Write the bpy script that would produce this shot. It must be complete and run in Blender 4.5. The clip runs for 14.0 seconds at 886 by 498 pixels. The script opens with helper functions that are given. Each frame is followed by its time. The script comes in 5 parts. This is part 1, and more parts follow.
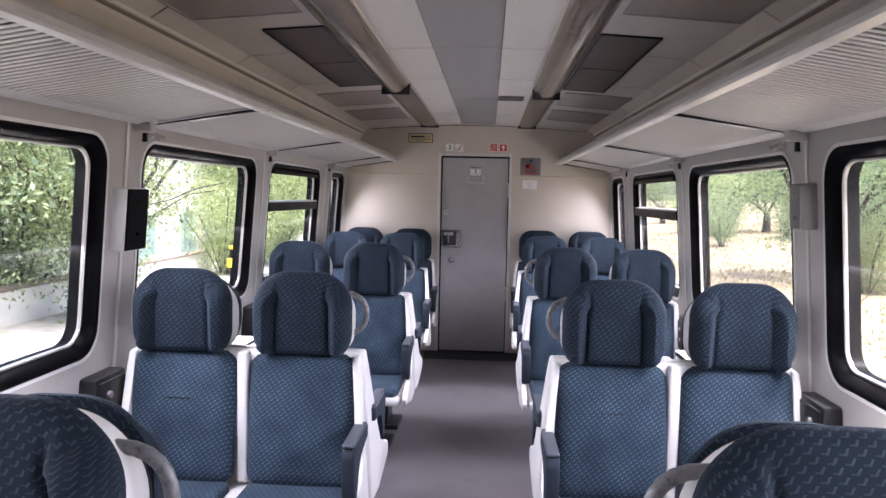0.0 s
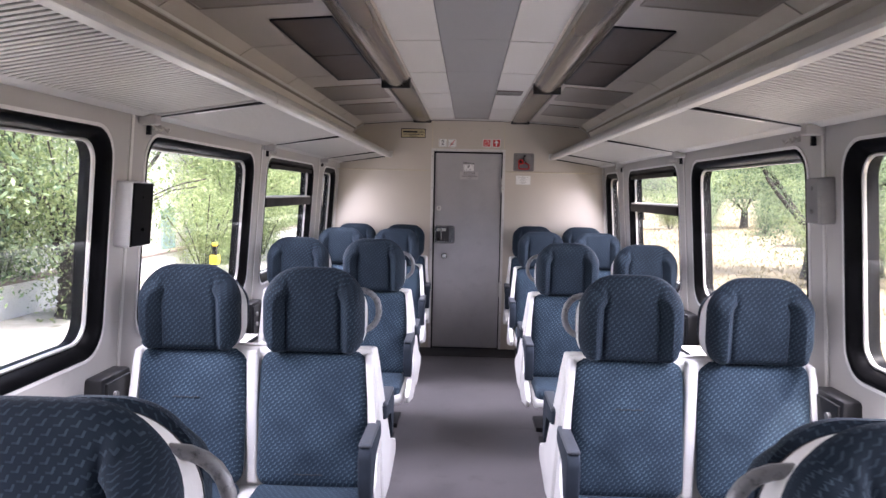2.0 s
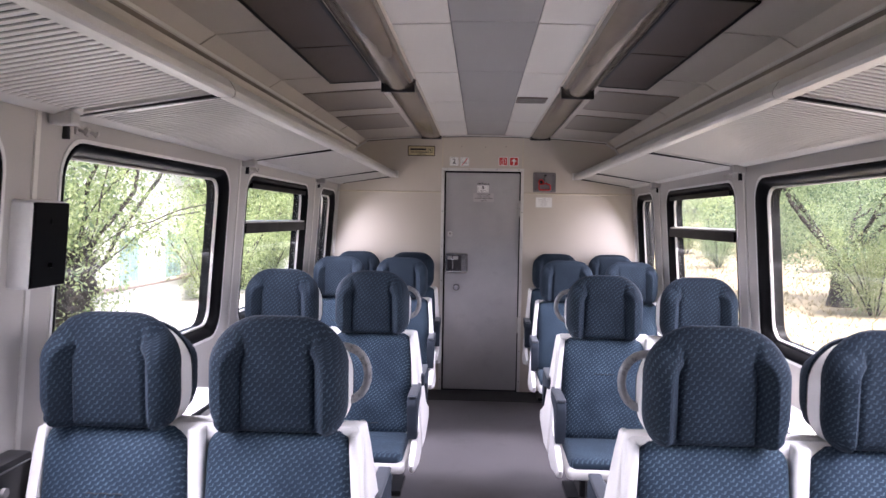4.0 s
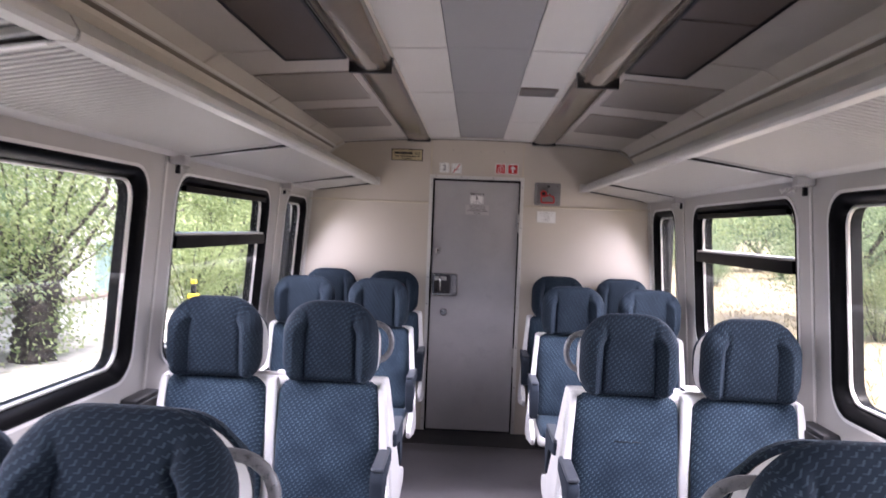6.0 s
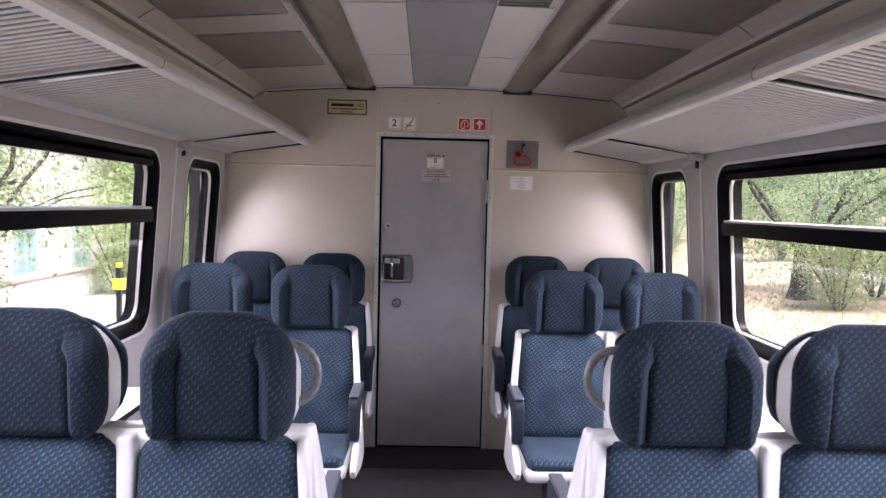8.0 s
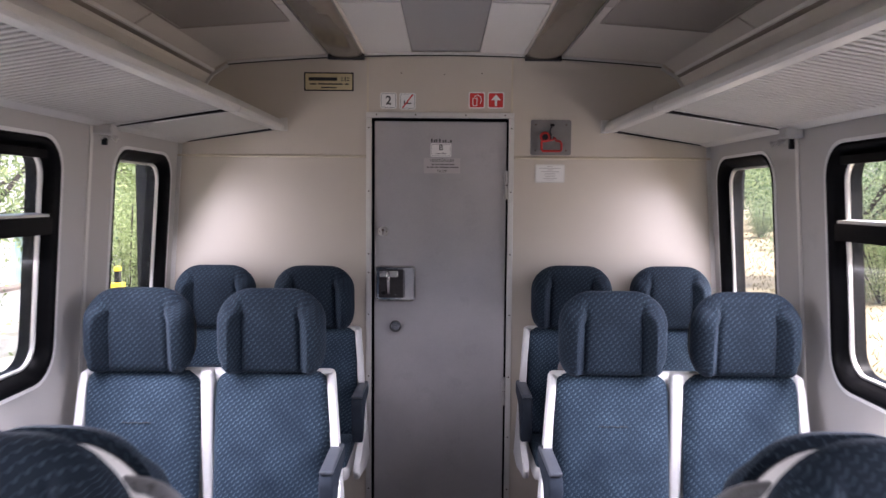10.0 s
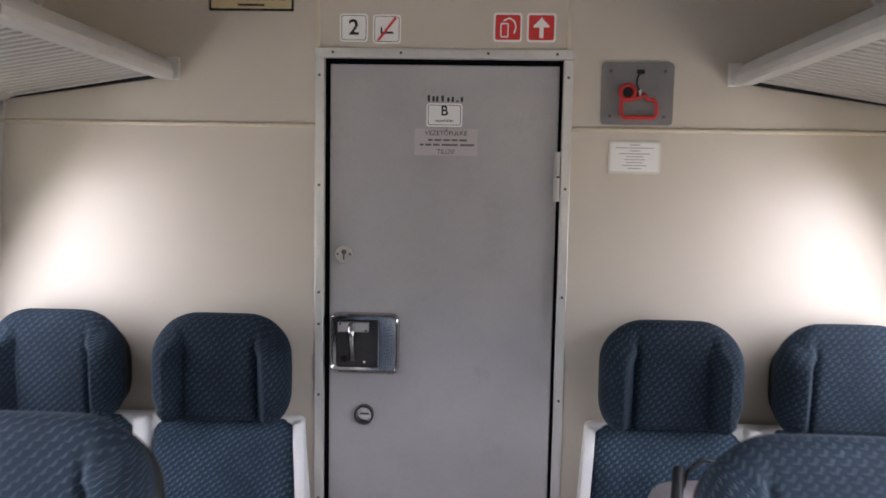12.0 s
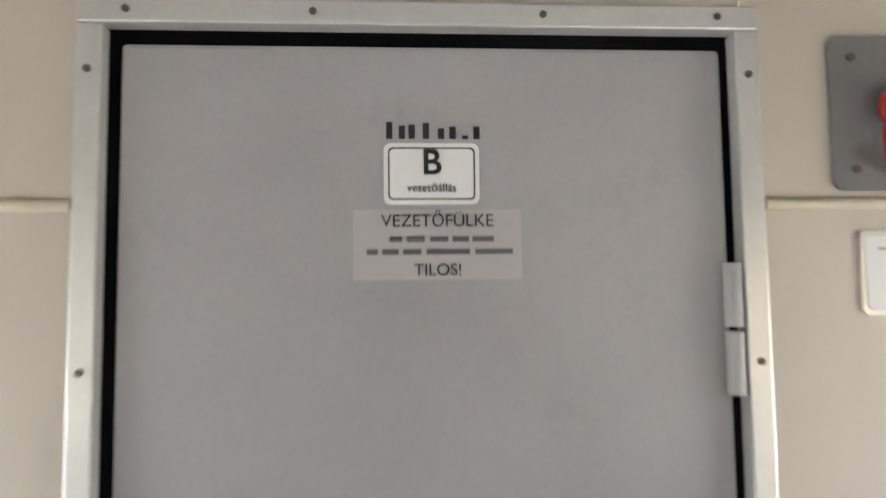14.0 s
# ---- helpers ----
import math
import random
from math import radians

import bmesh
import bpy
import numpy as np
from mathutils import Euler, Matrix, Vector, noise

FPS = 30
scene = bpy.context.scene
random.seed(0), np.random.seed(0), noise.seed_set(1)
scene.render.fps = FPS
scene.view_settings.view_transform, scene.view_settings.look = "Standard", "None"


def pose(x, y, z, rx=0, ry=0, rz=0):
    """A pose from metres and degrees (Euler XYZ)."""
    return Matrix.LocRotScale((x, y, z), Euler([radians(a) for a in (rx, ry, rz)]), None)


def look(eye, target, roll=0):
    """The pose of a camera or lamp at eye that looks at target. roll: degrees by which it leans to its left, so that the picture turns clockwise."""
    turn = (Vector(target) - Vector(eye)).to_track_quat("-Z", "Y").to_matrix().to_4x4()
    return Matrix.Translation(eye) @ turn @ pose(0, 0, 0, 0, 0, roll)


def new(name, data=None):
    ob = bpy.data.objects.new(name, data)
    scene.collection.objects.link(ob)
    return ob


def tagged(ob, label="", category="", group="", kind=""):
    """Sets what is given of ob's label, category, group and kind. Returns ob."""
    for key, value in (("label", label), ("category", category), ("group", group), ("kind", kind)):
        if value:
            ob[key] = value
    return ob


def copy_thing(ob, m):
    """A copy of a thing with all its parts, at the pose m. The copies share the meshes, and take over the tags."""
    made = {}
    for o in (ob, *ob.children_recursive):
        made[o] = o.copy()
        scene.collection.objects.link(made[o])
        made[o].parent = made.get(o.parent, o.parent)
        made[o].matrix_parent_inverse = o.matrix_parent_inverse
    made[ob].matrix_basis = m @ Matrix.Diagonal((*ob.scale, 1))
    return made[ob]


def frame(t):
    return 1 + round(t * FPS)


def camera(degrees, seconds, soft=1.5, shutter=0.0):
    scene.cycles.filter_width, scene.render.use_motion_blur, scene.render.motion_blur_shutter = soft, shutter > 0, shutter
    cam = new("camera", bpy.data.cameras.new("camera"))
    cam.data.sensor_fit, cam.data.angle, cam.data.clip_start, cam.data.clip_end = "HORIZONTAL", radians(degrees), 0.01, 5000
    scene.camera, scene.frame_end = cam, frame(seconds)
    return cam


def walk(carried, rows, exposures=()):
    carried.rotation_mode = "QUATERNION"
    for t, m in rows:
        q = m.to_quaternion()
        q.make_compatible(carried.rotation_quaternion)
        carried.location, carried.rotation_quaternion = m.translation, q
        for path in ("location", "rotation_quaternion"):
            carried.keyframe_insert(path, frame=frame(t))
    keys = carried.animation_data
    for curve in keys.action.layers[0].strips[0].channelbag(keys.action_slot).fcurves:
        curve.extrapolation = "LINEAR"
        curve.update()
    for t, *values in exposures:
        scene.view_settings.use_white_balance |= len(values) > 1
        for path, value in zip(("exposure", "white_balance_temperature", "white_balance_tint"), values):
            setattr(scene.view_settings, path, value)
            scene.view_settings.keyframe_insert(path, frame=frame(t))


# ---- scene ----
cam = camera(61.7, 14.0, shutter=0.5)
PATH = [
    (0, (0.152, 0.126, 1.625), (0.031, 2.117, 1.482), 1.2),
    (0.5, (0.133, 0.096, 1.612), (0.038, 2.09, 1.49), 2),
    (1, (0.109, 0.148, 1.627), (0.021, 2.142, 1.497), 1.2),
    (1.5, (0.086, 0.137, 1.603), (0.014, 2.131, 1.462), 1.4),
    (2, (0.009, 0.17, 1.613), (-0.056, 2.163, 1.462), 1.2),
    (2.2, (-0.006, 0.247, 1.586), (-0.089, 2.24, 1.447), 1.2),
    (4.3, (-0.018, 1.048, 1.61), (-0.116, 3.044, 1.532), 1),
    (4.5, (-0.014, 1.12, 1.619), (-0.099, 3.117, 1.553), 1.1),
    (5, (-0.023, 1.485, 1.624), (-0.136, 3.48, 1.654), 2.4),
    (5.5, (0.02, 1.636, 1.631), (-0.12, 3.631, 1.676), 2.9),
    (6, (-0.009, 1.846, 1.631), (-0.09, 3.844, 1.577), 2.3),
    (6.5, (-0.047, 2.084, 1.613), (-0.042, 4.081, 1.502), 2.1),
    (7, (-0.062, 2.389, 1.614), (-0.024, 4.383, 1.467), 1.8),
    (7.5, (-0.018, 2.69, 1.6), (0.012, 4.685, 1.457), 1.4),
    (8, (-0.058, 2.994, 1.604), (-0.006, 4.99, 1.486), 1.4),
    (8.2, (-0.074, 3.036, 1.611), (-0.02, 5.033, 1.501), 1),
    (10.5, (0.039, 4.363, 1.644), (0.032, 6.357, 1.489), 0.5),
    (11, (0.036, 4.757, 1.672), (0.036, 6.75, 1.503), 0.6),
    (11.5, (0.043, 5.177, 1.671), (0.024, 7.17, 1.508), 1.1),
    (12, (0.092, 5.592, 1.666), (0.016, 7.584, 1.496), 1),
    (12.5, (0.085, 5.976, 1.564), (0.016, 7.973, 1.465), 1),
    (13, (-0.015, 6.4, 1.635), (0.028, 8.395, 1.514), 1),
    (13.3, (-0.025, 6.607, 1.671), (0.028, 8.605, 1.614), 0.8),
    (13.6, (-0.012, 6.782, 1.701), (0.032, 8.781, 1.712), 0),
    (14, (-0.039, 6.995, 1.725), (0.095, 8.984, 1.883), -0.7),
]
EXPOSURES = [(0, 1.85, 6120, 25), (1, 1.97, 6120, 25), (4.5, 1.99, 6140, 28), (7.5, 1.82, 6140, 28), (8.2, 1.77, 6190, 29), (10.5, 1.82, 6140, 24), (11, 2.05, 6150, 20), (11.5, 2.18, 6170, 20), (12, 2.2, 6200, 18), (12.5, 2.32, 6220, 14), (13, 2.48, 6240, 12), (13.5, 2.66, 6270, 10), (14, 2.9, 6220, 11)]
walk(cam, [(t, look(e, g, r)) for t, e, g, r in PATH], EXPOSURES)

DAYLIGHT = 8.0     # watts a square metre of window
LAMP_TILT = 57.0   # degrees that the light leans down
SPREAD = 130.0
# ---- light: hazy daylight from both sides ----
world = bpy.data.worlds.new("sky")
scene.world = world
world.use_nodes = True
wn = world.node_tree.nodes
sky = wn.new("ShaderNodeTexSky")
sky.sky_type, sky.sun_disc = "NISHITA", False
sky.sun_elevation, sky.sun_rotation = radians(70), radians(130)
sky.dust_density, sky.air_density = 4.0, 1.0
world.node_tree.links.new(sky.outputs[0], wn["Background"].inputs[0])
wn["Background"].inputs[1].default_value = 0.15
sun = new("sun", bpy.data.lights.new("sun", "SUN"))
sun.data.energy, sun.data.angle, sun.data.color = 5.0, radians(10), (1.0, 0.95, 0.87)
sun.matrix_world = look((7, -4, 26), (0, 2, 0))

# ---- materials ----


def tree_of(name):
    m = bpy.data.materials.new(name)
    m.use_nodes = True
    nt = m.node_tree
    return m, nt, nt.nodes["Principled BSDF"]


def node(nt, kind, **kw):
    n = nt.nodes.new("ShaderNode" + kind)
    for k, v in kw.items():
        if k == "operation":
            n.operation = v
        elif k == "data_type":
            n.data_type = v
        elif k == "blend_type":
            n.blend_type = v
        else:
            n.inputs[k].default_value = v
    return n


def ramp(nt, src, stops):
    r = nt.nodes.new("ShaderNodeValToRGB")
    while len(r.color_ramp.elements) < len(stops):
        r.color_ramp.elements.new(0.5)
    for e, (p, c) in zip(r.color_ramp.elements, stops):
        e.position, e.color = p, (*c, 1)
    nt.links.new(src, r.inputs[0])
    return r.outputs[0]


def surface(name, base, rough=0.5, metal=0.0, vary=0.12, grain=60.0, stain=2.0, bump=0.1, dirt=None, dirt_at=0.62, spec=0.5, bump_dist=0.002):
    """Base colour broken up by fine grain and broad stains, with a fine relief."""
    m, nt, b = tree_of(name)
    co = nt.nodes.new("ShaderNodeTexCoord").outputs["Object"]
    n1, n2 = node(nt, "TexNoise", Scale=grain, Detail=4.0), node(nt, "TexNoise", Scale=stain, Detail=5.0, Roughness=0.6)
    for n in (n1, n2):
        nt.links.new(co, n.inputs["Vector"])
    lo, hi = [max(0, c * (1 - vary)) for c in base], [min(1, c * (1 + vary)) for c in base]
    a = ramp(nt, n2.outputs[0], [(0.3, lo), (0.7, hi)])
    fine = ramp(nt, n1.outputs[0], [(0.3, [1 - vary * 0.6] * 3), (0.7, [1, 1, 1])])
    mul = node(nt, "Mix", data_type="RGBA", blend_type="MULTIPLY")
    mul.inputs[0].default_value = 1
    nt.links.new(a, mul.inputs[6]), nt.links.new(fine, mul.inputs[7])
    out = mul.outputs[2]
    if dirt:
        n3 = node(nt, "TexNoise", Scale=stain * 2.3, Detail=8.0, Roughness=0.7)
        nt.links.new(co, n3.inputs["Vector"])
        mask = ramp(nt, n3.outputs[0], [(dirt_at, (0, 0, 0)), (dirt_at + 0.18, (1, 1, 1))])
        mx = node(nt, "Mix", data_type="RGBA")
        mx.inputs[7].default_value = (*dirt, 1)
        nt.links.new(mask, mx.inputs[0]), nt.links.new(out, mx.inputs[6])
        out = mx.outputs[2]
    nt.links.new(out, b.inputs["Base Color"])
    rr = ramp(nt, n2.outputs[0], [(0.3, [max(0.02, rough * 0.85)] * 3), (0.7, [min(1, rough * 1.15)] * 3)])
    nt.links.new(rr, b.inputs["Roughness"])
    b.inputs["Metallic"].default_value = metal
    b.inputs["Specular IOR Level"].default_value = spec
    if bump:
        bp = node(nt, "Bump", Strength=bump, Distance=bump_dist)
        nt.links.new(n1.outputs[0], bp.inputs["Height"]), nt.links.new(bp.outputs[0], b.inputs["Normal"])
    return m


def fabric(name, dark, light, axis="z", pitch=0.0245, rise=0.0132):
    """Woven plush with staggered rows of small lighter dashes."""
    m, nt, b = tree_of(name)
    L = nt.links.new
    tc = nt.nodes.new("ShaderNodeTexCoord")
    co = tc.outputs["Object"]
    sep = nt.nodes.new("ShaderNodeSeparateXYZ")
    L(tc.outputs["UV"] if axis == "uv" else co, sep.inputs[0])
    u = sep.outputs[0]

    def mth(op, a, c=None):
        n = nt.nodes.new("ShaderNodeMath")
        n.operation = op
        for i, q in enumerate((a, c)):
            if q is None:
                continue
            if isinstance(q, (int, float)):
                n.inputs[i].default_value = q
            else:
                L(q, n.inputs[i])
        return n.outputs[0]
    # the weave runs on over the rounded top
    v = mth("ADD", sep.outputs[2], mth("MULTIPLY", sep.outputs[1], 0.8)) if axis == "z" else sep.outputs[1]
    vv = mth("DIVIDE", v, rise)
    row = mth("FLOOR", vv)
    fv = mth("SUBTRACT", vv, row)
    uu = mth("ADD", mth("DIVIDE", u, pitch), mth("MULTIPLY", mth("FLOORED_MODULO", row, 3.0), 0.3333))
    fu = mth("SUBTRACT", uu, mth("FLOOR", uu))
    # an upright tick with a short foot in each cell
    d1 = mth("ABSOLUTE", mth("SUBTRACT", fu, mth("ADD", 0.46, mth("MULTIPLY", fv, 0.22))))
    tick = mth("MULTIPLY", mth("LESS_THAN", d1, 0.085), mth("LESS_THAN", mth("ABSOLUTE", mth("SUBTRACT", fv, 0.5)), 0.40))
    d2 = mth("ABSOLUTE", mth("SUBTRACT", fu, 0.30))
    foot = mth("MULTIPLY", mth("LESS_THAN", d2, 0.17), mth("LESS_THAN", mth("ABSOLUTE", mth("SUBTRACT", fv, 0.22)), 0.12))
    pat = mth("MAXIMUM", tick, mth("MULTIPLY", foot, 0.6))
    n1, n2 = node(nt, "TexNoise", Scale=420.0, Detail=3.0), node(nt, "TexNoise", Scale=7.0, Detail=5.0)
    L(co, n1.inputs["Vector"]), L(co, n2.inputs["Vector"])
    fac = mth("MULTIPLY", pat, mth("ADD", 0.35, mth("MULTIPLY", n2.outputs[0], 0.9)))
    mx = node(nt, "Mix", data_type="RGBA")
    mx.inputs[6].default_value, mx.inputs[7].default_value = (*dark, 1), (*light, 1)
    L(fac, mx.inputs[0])
    ml = node(nt, "Mix", data_type="RGBA", blend_type="MULTIPLY")
    ml.inputs[0].default_value = 1
    wear = ramp(nt, n2.outputs[0], [(0.3, (0.72, 0.72, 0.74)), (0.75, (1.25, 1.22, 1.18))])
    L(mx.outputs[2], ml.inputs[6]), L(wear, ml.inputs[7])
    L(ml.outputs[2], b.inputs["Base Color"])
    b.inputs["Roughness"].default_value = 0.85
    b.inputs["Specular IOR Level"].default_value = 0.2
    b.inputs["Sheen Weight"].default_value = 0.08
    b.inputs["Sheen Roughness"].default_value = 0.4
    b.inputs["Sheen Tint"].default_value = (0.55, 0.7, 0.9, 1)
    bp = node(nt, "Bump", Strength=0.35, Distance=0.0015)
    hgt = mth("ADD", mth("MULTIPLY", pat, 0.6), n1.outputs[0])
    L(hgt, bp.inputs["Height"]), L(bp.outputs[0], b.inputs["Normal"])
    return m


DUST = 0.008


def glass_of(name, tint=(0.93, 0.97, 0.95)):
    m, nt, b = tree_of(name)
    b.inputs["Base Color"].default_value = (*tint, 1)
    b.inputs["Roughness"].default_value = 0.0
    b.inputs["IOR"].default_value = 1.03
    b.inputs["Transmission Weight"].default_value = 1.0
    # a thin film of dust and dried rain
    co = nt.nodes.new("ShaderNodeTexCoord").outputs["Object"]
    n = node(nt, "TexNoise", Scale=5.0, Detail=7.0, Roughness=0.65)
    nt.links.new(co, n.inputs["Vector"])
    film = ramp(nt, n.outputs[0], [(0.3, [DUST * 0.7] * 3), (0.75, [DUST * 1.5] * 3)])
    dust = nt.nodes.new("ShaderNodeBsdfTranslucent")
    dust.inputs[0].default_value = (0.86, 0.86, 0.84, 1)
    mx = nt.nodes.new("ShaderNodeMixShader")
    nt.links.new(film, mx.inputs[0])
    nt.links.new(b.outputs[0], mx.inputs[1]), nt.links.new(dust.outputs[0], mx.inputs[2])
    nt.links.new(mx.outputs[0], nt.nodes["Material Output"].inputs[0])
    return m


M_WALL = surface("grey_beige_panel", (0.45, 0.43, 0.405), 0.5, vary=0.05, grain=220, stain=1.6, bump=0.06, dirt=(0.36, 0.34, 0.31), dirt_at=0.62)
M_ENDWALL = surface("beige_laminate", (0.56, 0.498, 0.417), 0.42, vary=0.04, grain=260, stain=1.2, bump=0.05, dirt=(0.51, 0.445, 0.37), dirt_at=0.66)
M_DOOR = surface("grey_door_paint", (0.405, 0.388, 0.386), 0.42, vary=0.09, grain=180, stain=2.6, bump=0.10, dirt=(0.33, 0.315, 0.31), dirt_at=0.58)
M_WHITE = surface("white_moulded_shell", (0.74, 0.73, 0.71), 0.33, vary=0.07, grain=120, stain=5, bump=0.04, dirt=(0.5, 0.48, 0.44), dirt_at=0.68)
M_CEIL = surface("ceiling_panel", (0.63, 0.575, 0.51), 0.5, vary=0.06, grain=150, stain=1.4, bump=0.05, dirt=(0.6, 0.54, 0.46), dirt_at=0.6)
M_CEILW = surface("ceiling_white_tile", (0.62, 0.597, 0.563), 0.45, vary=0.05, grain=150, stain=2, bump=0.05)
M_CEILG = surface("ceiling_grey_strip", (0.29, 0.285, 0.285), 0.45, vary=0.08, grain=120, stain=1.8, bump=0.06)
M_PERF = surface("perforated_grey_panel", (0.36, 0.315, 0.27), 0.5, vary=0.08, grain=300, stain=2, bump=0.25)
M_GRILLE = surface("dark_mesh_grille", (0.125, 0.098, 0.080), 0.55, vary=0.15, grain=400, stain=3, bump=0.5)
M_TUBE = surface("frosted_light_cover", (0.155, 0.125, 0.095), 0.16, vary=0.08, grain=30, stain=2, bump=0.03)
M_SLAT = surface("rack_slat_enamel", (0.50, 0.48, 0.445), 0.5, vary=0.05, grain=90, stain=3, bump=0.03, dirt=(0.4, 0.38, 0.34), dirt_at=0.62)
M_RACK = surface("rack_enamel", (0.53, 0.51, 0.475), 0.34, vary=0.05, grain=90, stain=3, bump=0.03, dirt=(0.42, 0.4, 0.36), dirt_at=0.68)
M_RUBBER = surface("black_rubber", (0.003, 0.003, 0.0034), 0.38, vary=0.2, grain=120, stain=4, bump=0.03, spec=0.05)
M_BLACK = surface("black_plastic", (0.010, 0.010, 0.011), 0.4, vary=0.2, grain=160, stain=5, bump=0.05, spec=0.3)
M_ALU = surface("brushed_aluminium", (0.72, 0.70, 0.66), 0.32, metal=1.0, vary=0.08, grain=90, stain=4, bump=0.05)
M_TRIM = surface("pale_aluminium_trim", (0.70, 0.68, 0.64), 0.36, metal=0.45, vary=0.08, grain=120, stain=4, bump=0.05)
M_CHROME = surface("worn_chrome", (0.55, 0.54, 0.53), 0.12, metal=1.0, vary=0.1, grain=70, stain=9, bump=0.04)
M_GREY = surface("grey_plastic", (0.21, 0.20, 0.195), 0.42, vary=0.1, grain=90, stain=6, bump=0.05)
M_LOOP = surface("grey_handle_plastic", (0.20, 0.20, 0.205), 0.35, vary=0.12, grain=60, stain=26, bump=0.05, dirt=(0.03, 0.03, 0.03), dirt_at=0.52)
M_FLOOR = surface("grey_vinyl_floor", (0.085, 0.079, 0.083), 0.40, vary=0.20, grain=240, stain=2.2, bump=0.15, dirt=(0.045, 0.042, 0.042), dirt_at=0.55)
M_EDGE = surface("dark_edge_strip", (0.24, 0.20, 0.165), 0.5, vary=0.15, bump=0.03)
M_GAPSHADE = surface("dark_rack_gap_shade", (0.02, 0.02, 0.02), 0.6, vary=0.15, bump=0.05)
M_PIPING = surface("yellowed_piping", (0.60, 0.53, 0.40), 0.5, vary=0.1, grain=80, stain=4, bump=0.05)
M_ARMCAP = surface("worn_blue_grey_vinyl", (0.070, 0.080, 0.096), 0.5, vary=0.25, grain=60, stain=9, bump=0.08, dirt=(0.05, 0.055, 0.065), dirt_at=0.58)
M_FAB = fabric("blue_patterned_plush", (0.0205, 0.0355, 0.0560), (0.082, 0.130, 0.168))
M_FABSEAT = fabric("blue_patterned_plush_seat", (0.0205, 0.0355, 0.0560), (0.082, 0.130, 0.168), axis="y")
# the backrest cloth again, its colours darkened for the shade on the headrests
M_FABHEAD_SHADED = fabric("blue_patterned_plush_headrest_shaded", (0.0096, 0.0168, 0.0270), (0.037, 0.060, 0.080), axis="uv")
M_ARM = surface("dark_navy_arm_plush", (0.024, 0.032, 0.045), 0.8, vary=0.3, grain=300, stain=9, bump=0.3, spec=0.2)
M_FAINT = surface("faded_print", (0.13, 0.12, 0.12), 0.6, vary=0.1, bump=0)
M_GLASS = glass_of("window_glass")
M_RED = surface("red_enamel", (0.48, 0.018, 0.014), 0.4, vary=0.08, grain=90, stain=6, bump=0.03)
M_SIGNW = surface("white_sticker", (0.82, 0.81, 0.78), 0.45, vary=0.03, grain=60, stain=8, bump=0.02)
M_SIGNR = surface("red_sticker", (0.62, 0.035, 0.03), 0.45, vary=0.05, grain=60, stain=8, bump=0.02)
M_INK = surface("black_ink", (0.015, 0.015, 0.015), 0.6, vary=0.1, bump=0)
M_GOLD = surface("brass_plate", (0.60, 0.50, 0.28), 0.45, metal=0.0, vary=0.08, grain=90, stain=8, bump=0.03)
M_CLEAR = surface("faded_label", (0.47, 0.44, 0.43), 0.5, vary=0.04, grain=60, stain=8, bump=0.02)
M_TABLE = surface("white_table_laminate", (0.78, 0.77, 0.75), 0.3, vary=0.04, grain=90, stain=4, bump=0.03)

# ---- mesh helpers ----


def part(name, bm, material, parent=None, label="", smooth=False):
    me = bpy.data.meshes.new(name)
    bmesh.ops.recalc_face_normals(bm, faces=bm.faces)
    bm.to_mesh(me)
    bm.free()
    for m in material if isinstance(material, (list, tuple)) else [material]:
        me.materials.append(m)
    if smooth:
        for p in me.polygons:
            p.use_smooth = True
        if smooth is not True:
            me.set_sharp_from_angle(angle=radians(smooth))
    ob = new(name, me)
    if parent is not None:
        ob.parent = parent
    return tagged(ob, label) if label else ob


def empty(name, m, label, category, group="", kind=""):
    e = new(name)
    e.empty_display_size = 0.1
    e.matrix_world = m
    return tagged(e, label, category, group, kind)


def box(bm, x0, x1, y0, y1, z0, z1, bevel=0.0, seg=2, m=None, mat=0):
    r = bmesh.ops.create_cube(bm, size=1)
    vs = r["verts"]
    for v in vs:
        v.co = Vector(((x0 + x1) / 2 + v.co.x * (x1 - x0), (y0 + y1) / 2 + v.co.y * (y1 - y0), (z0 + z1) / 2 + v.co.z * (z1 - z0)))
    if m is not None:
        bmesh.ops.transform(bm, matrix=m, verts=vs)
    fs = {f for v in vs for f in v.link_faces}
    for f in fs:
        f.material_index = mat
    if bevel:
        es = list({e for v in vs for e in v.link_edges})
        bmesh.ops.bevel(bm, geom=es, offset=bevel, segments=seg, affect="EDGES", profile=0.5)
    return bm


def boxed(*a, **k):
    return box(bmesh.new(), *a, **k)


def cyl(bm, p, q, r, seg=16, r2=None):
    p, q = Vector(p), Vector(q)
    d = q - p
    m = Matrix.Translation((p + q) / 2) @ d.to_track_quat("Z", "Y").to_matrix().to_4x4()
    bmesh.ops.create_cone(bm, cap_ends=True, segments=seg, radius1=r, radius2=r if r2 is None else r2, depth=d.length, matrix=m)
    return bm


def rrect(x0, x1, y0, y1, r, n=6):
    """Points of a rectangle with rounded corners, counter-clockwise."""
    out = []
    for cx, cy, a in ((x1 - r, y1 - r, 0), (x0 + r, y1 - r, 90), (x0 + r, y0 + r, 180), (x1 - r, y0 + r, 270)):
        for i in range(n + 1):
            t = radians(a + 90 * i / n)
            out.append((cx + r * math.cos(t), cy + r * math.sin(t)))
    return out


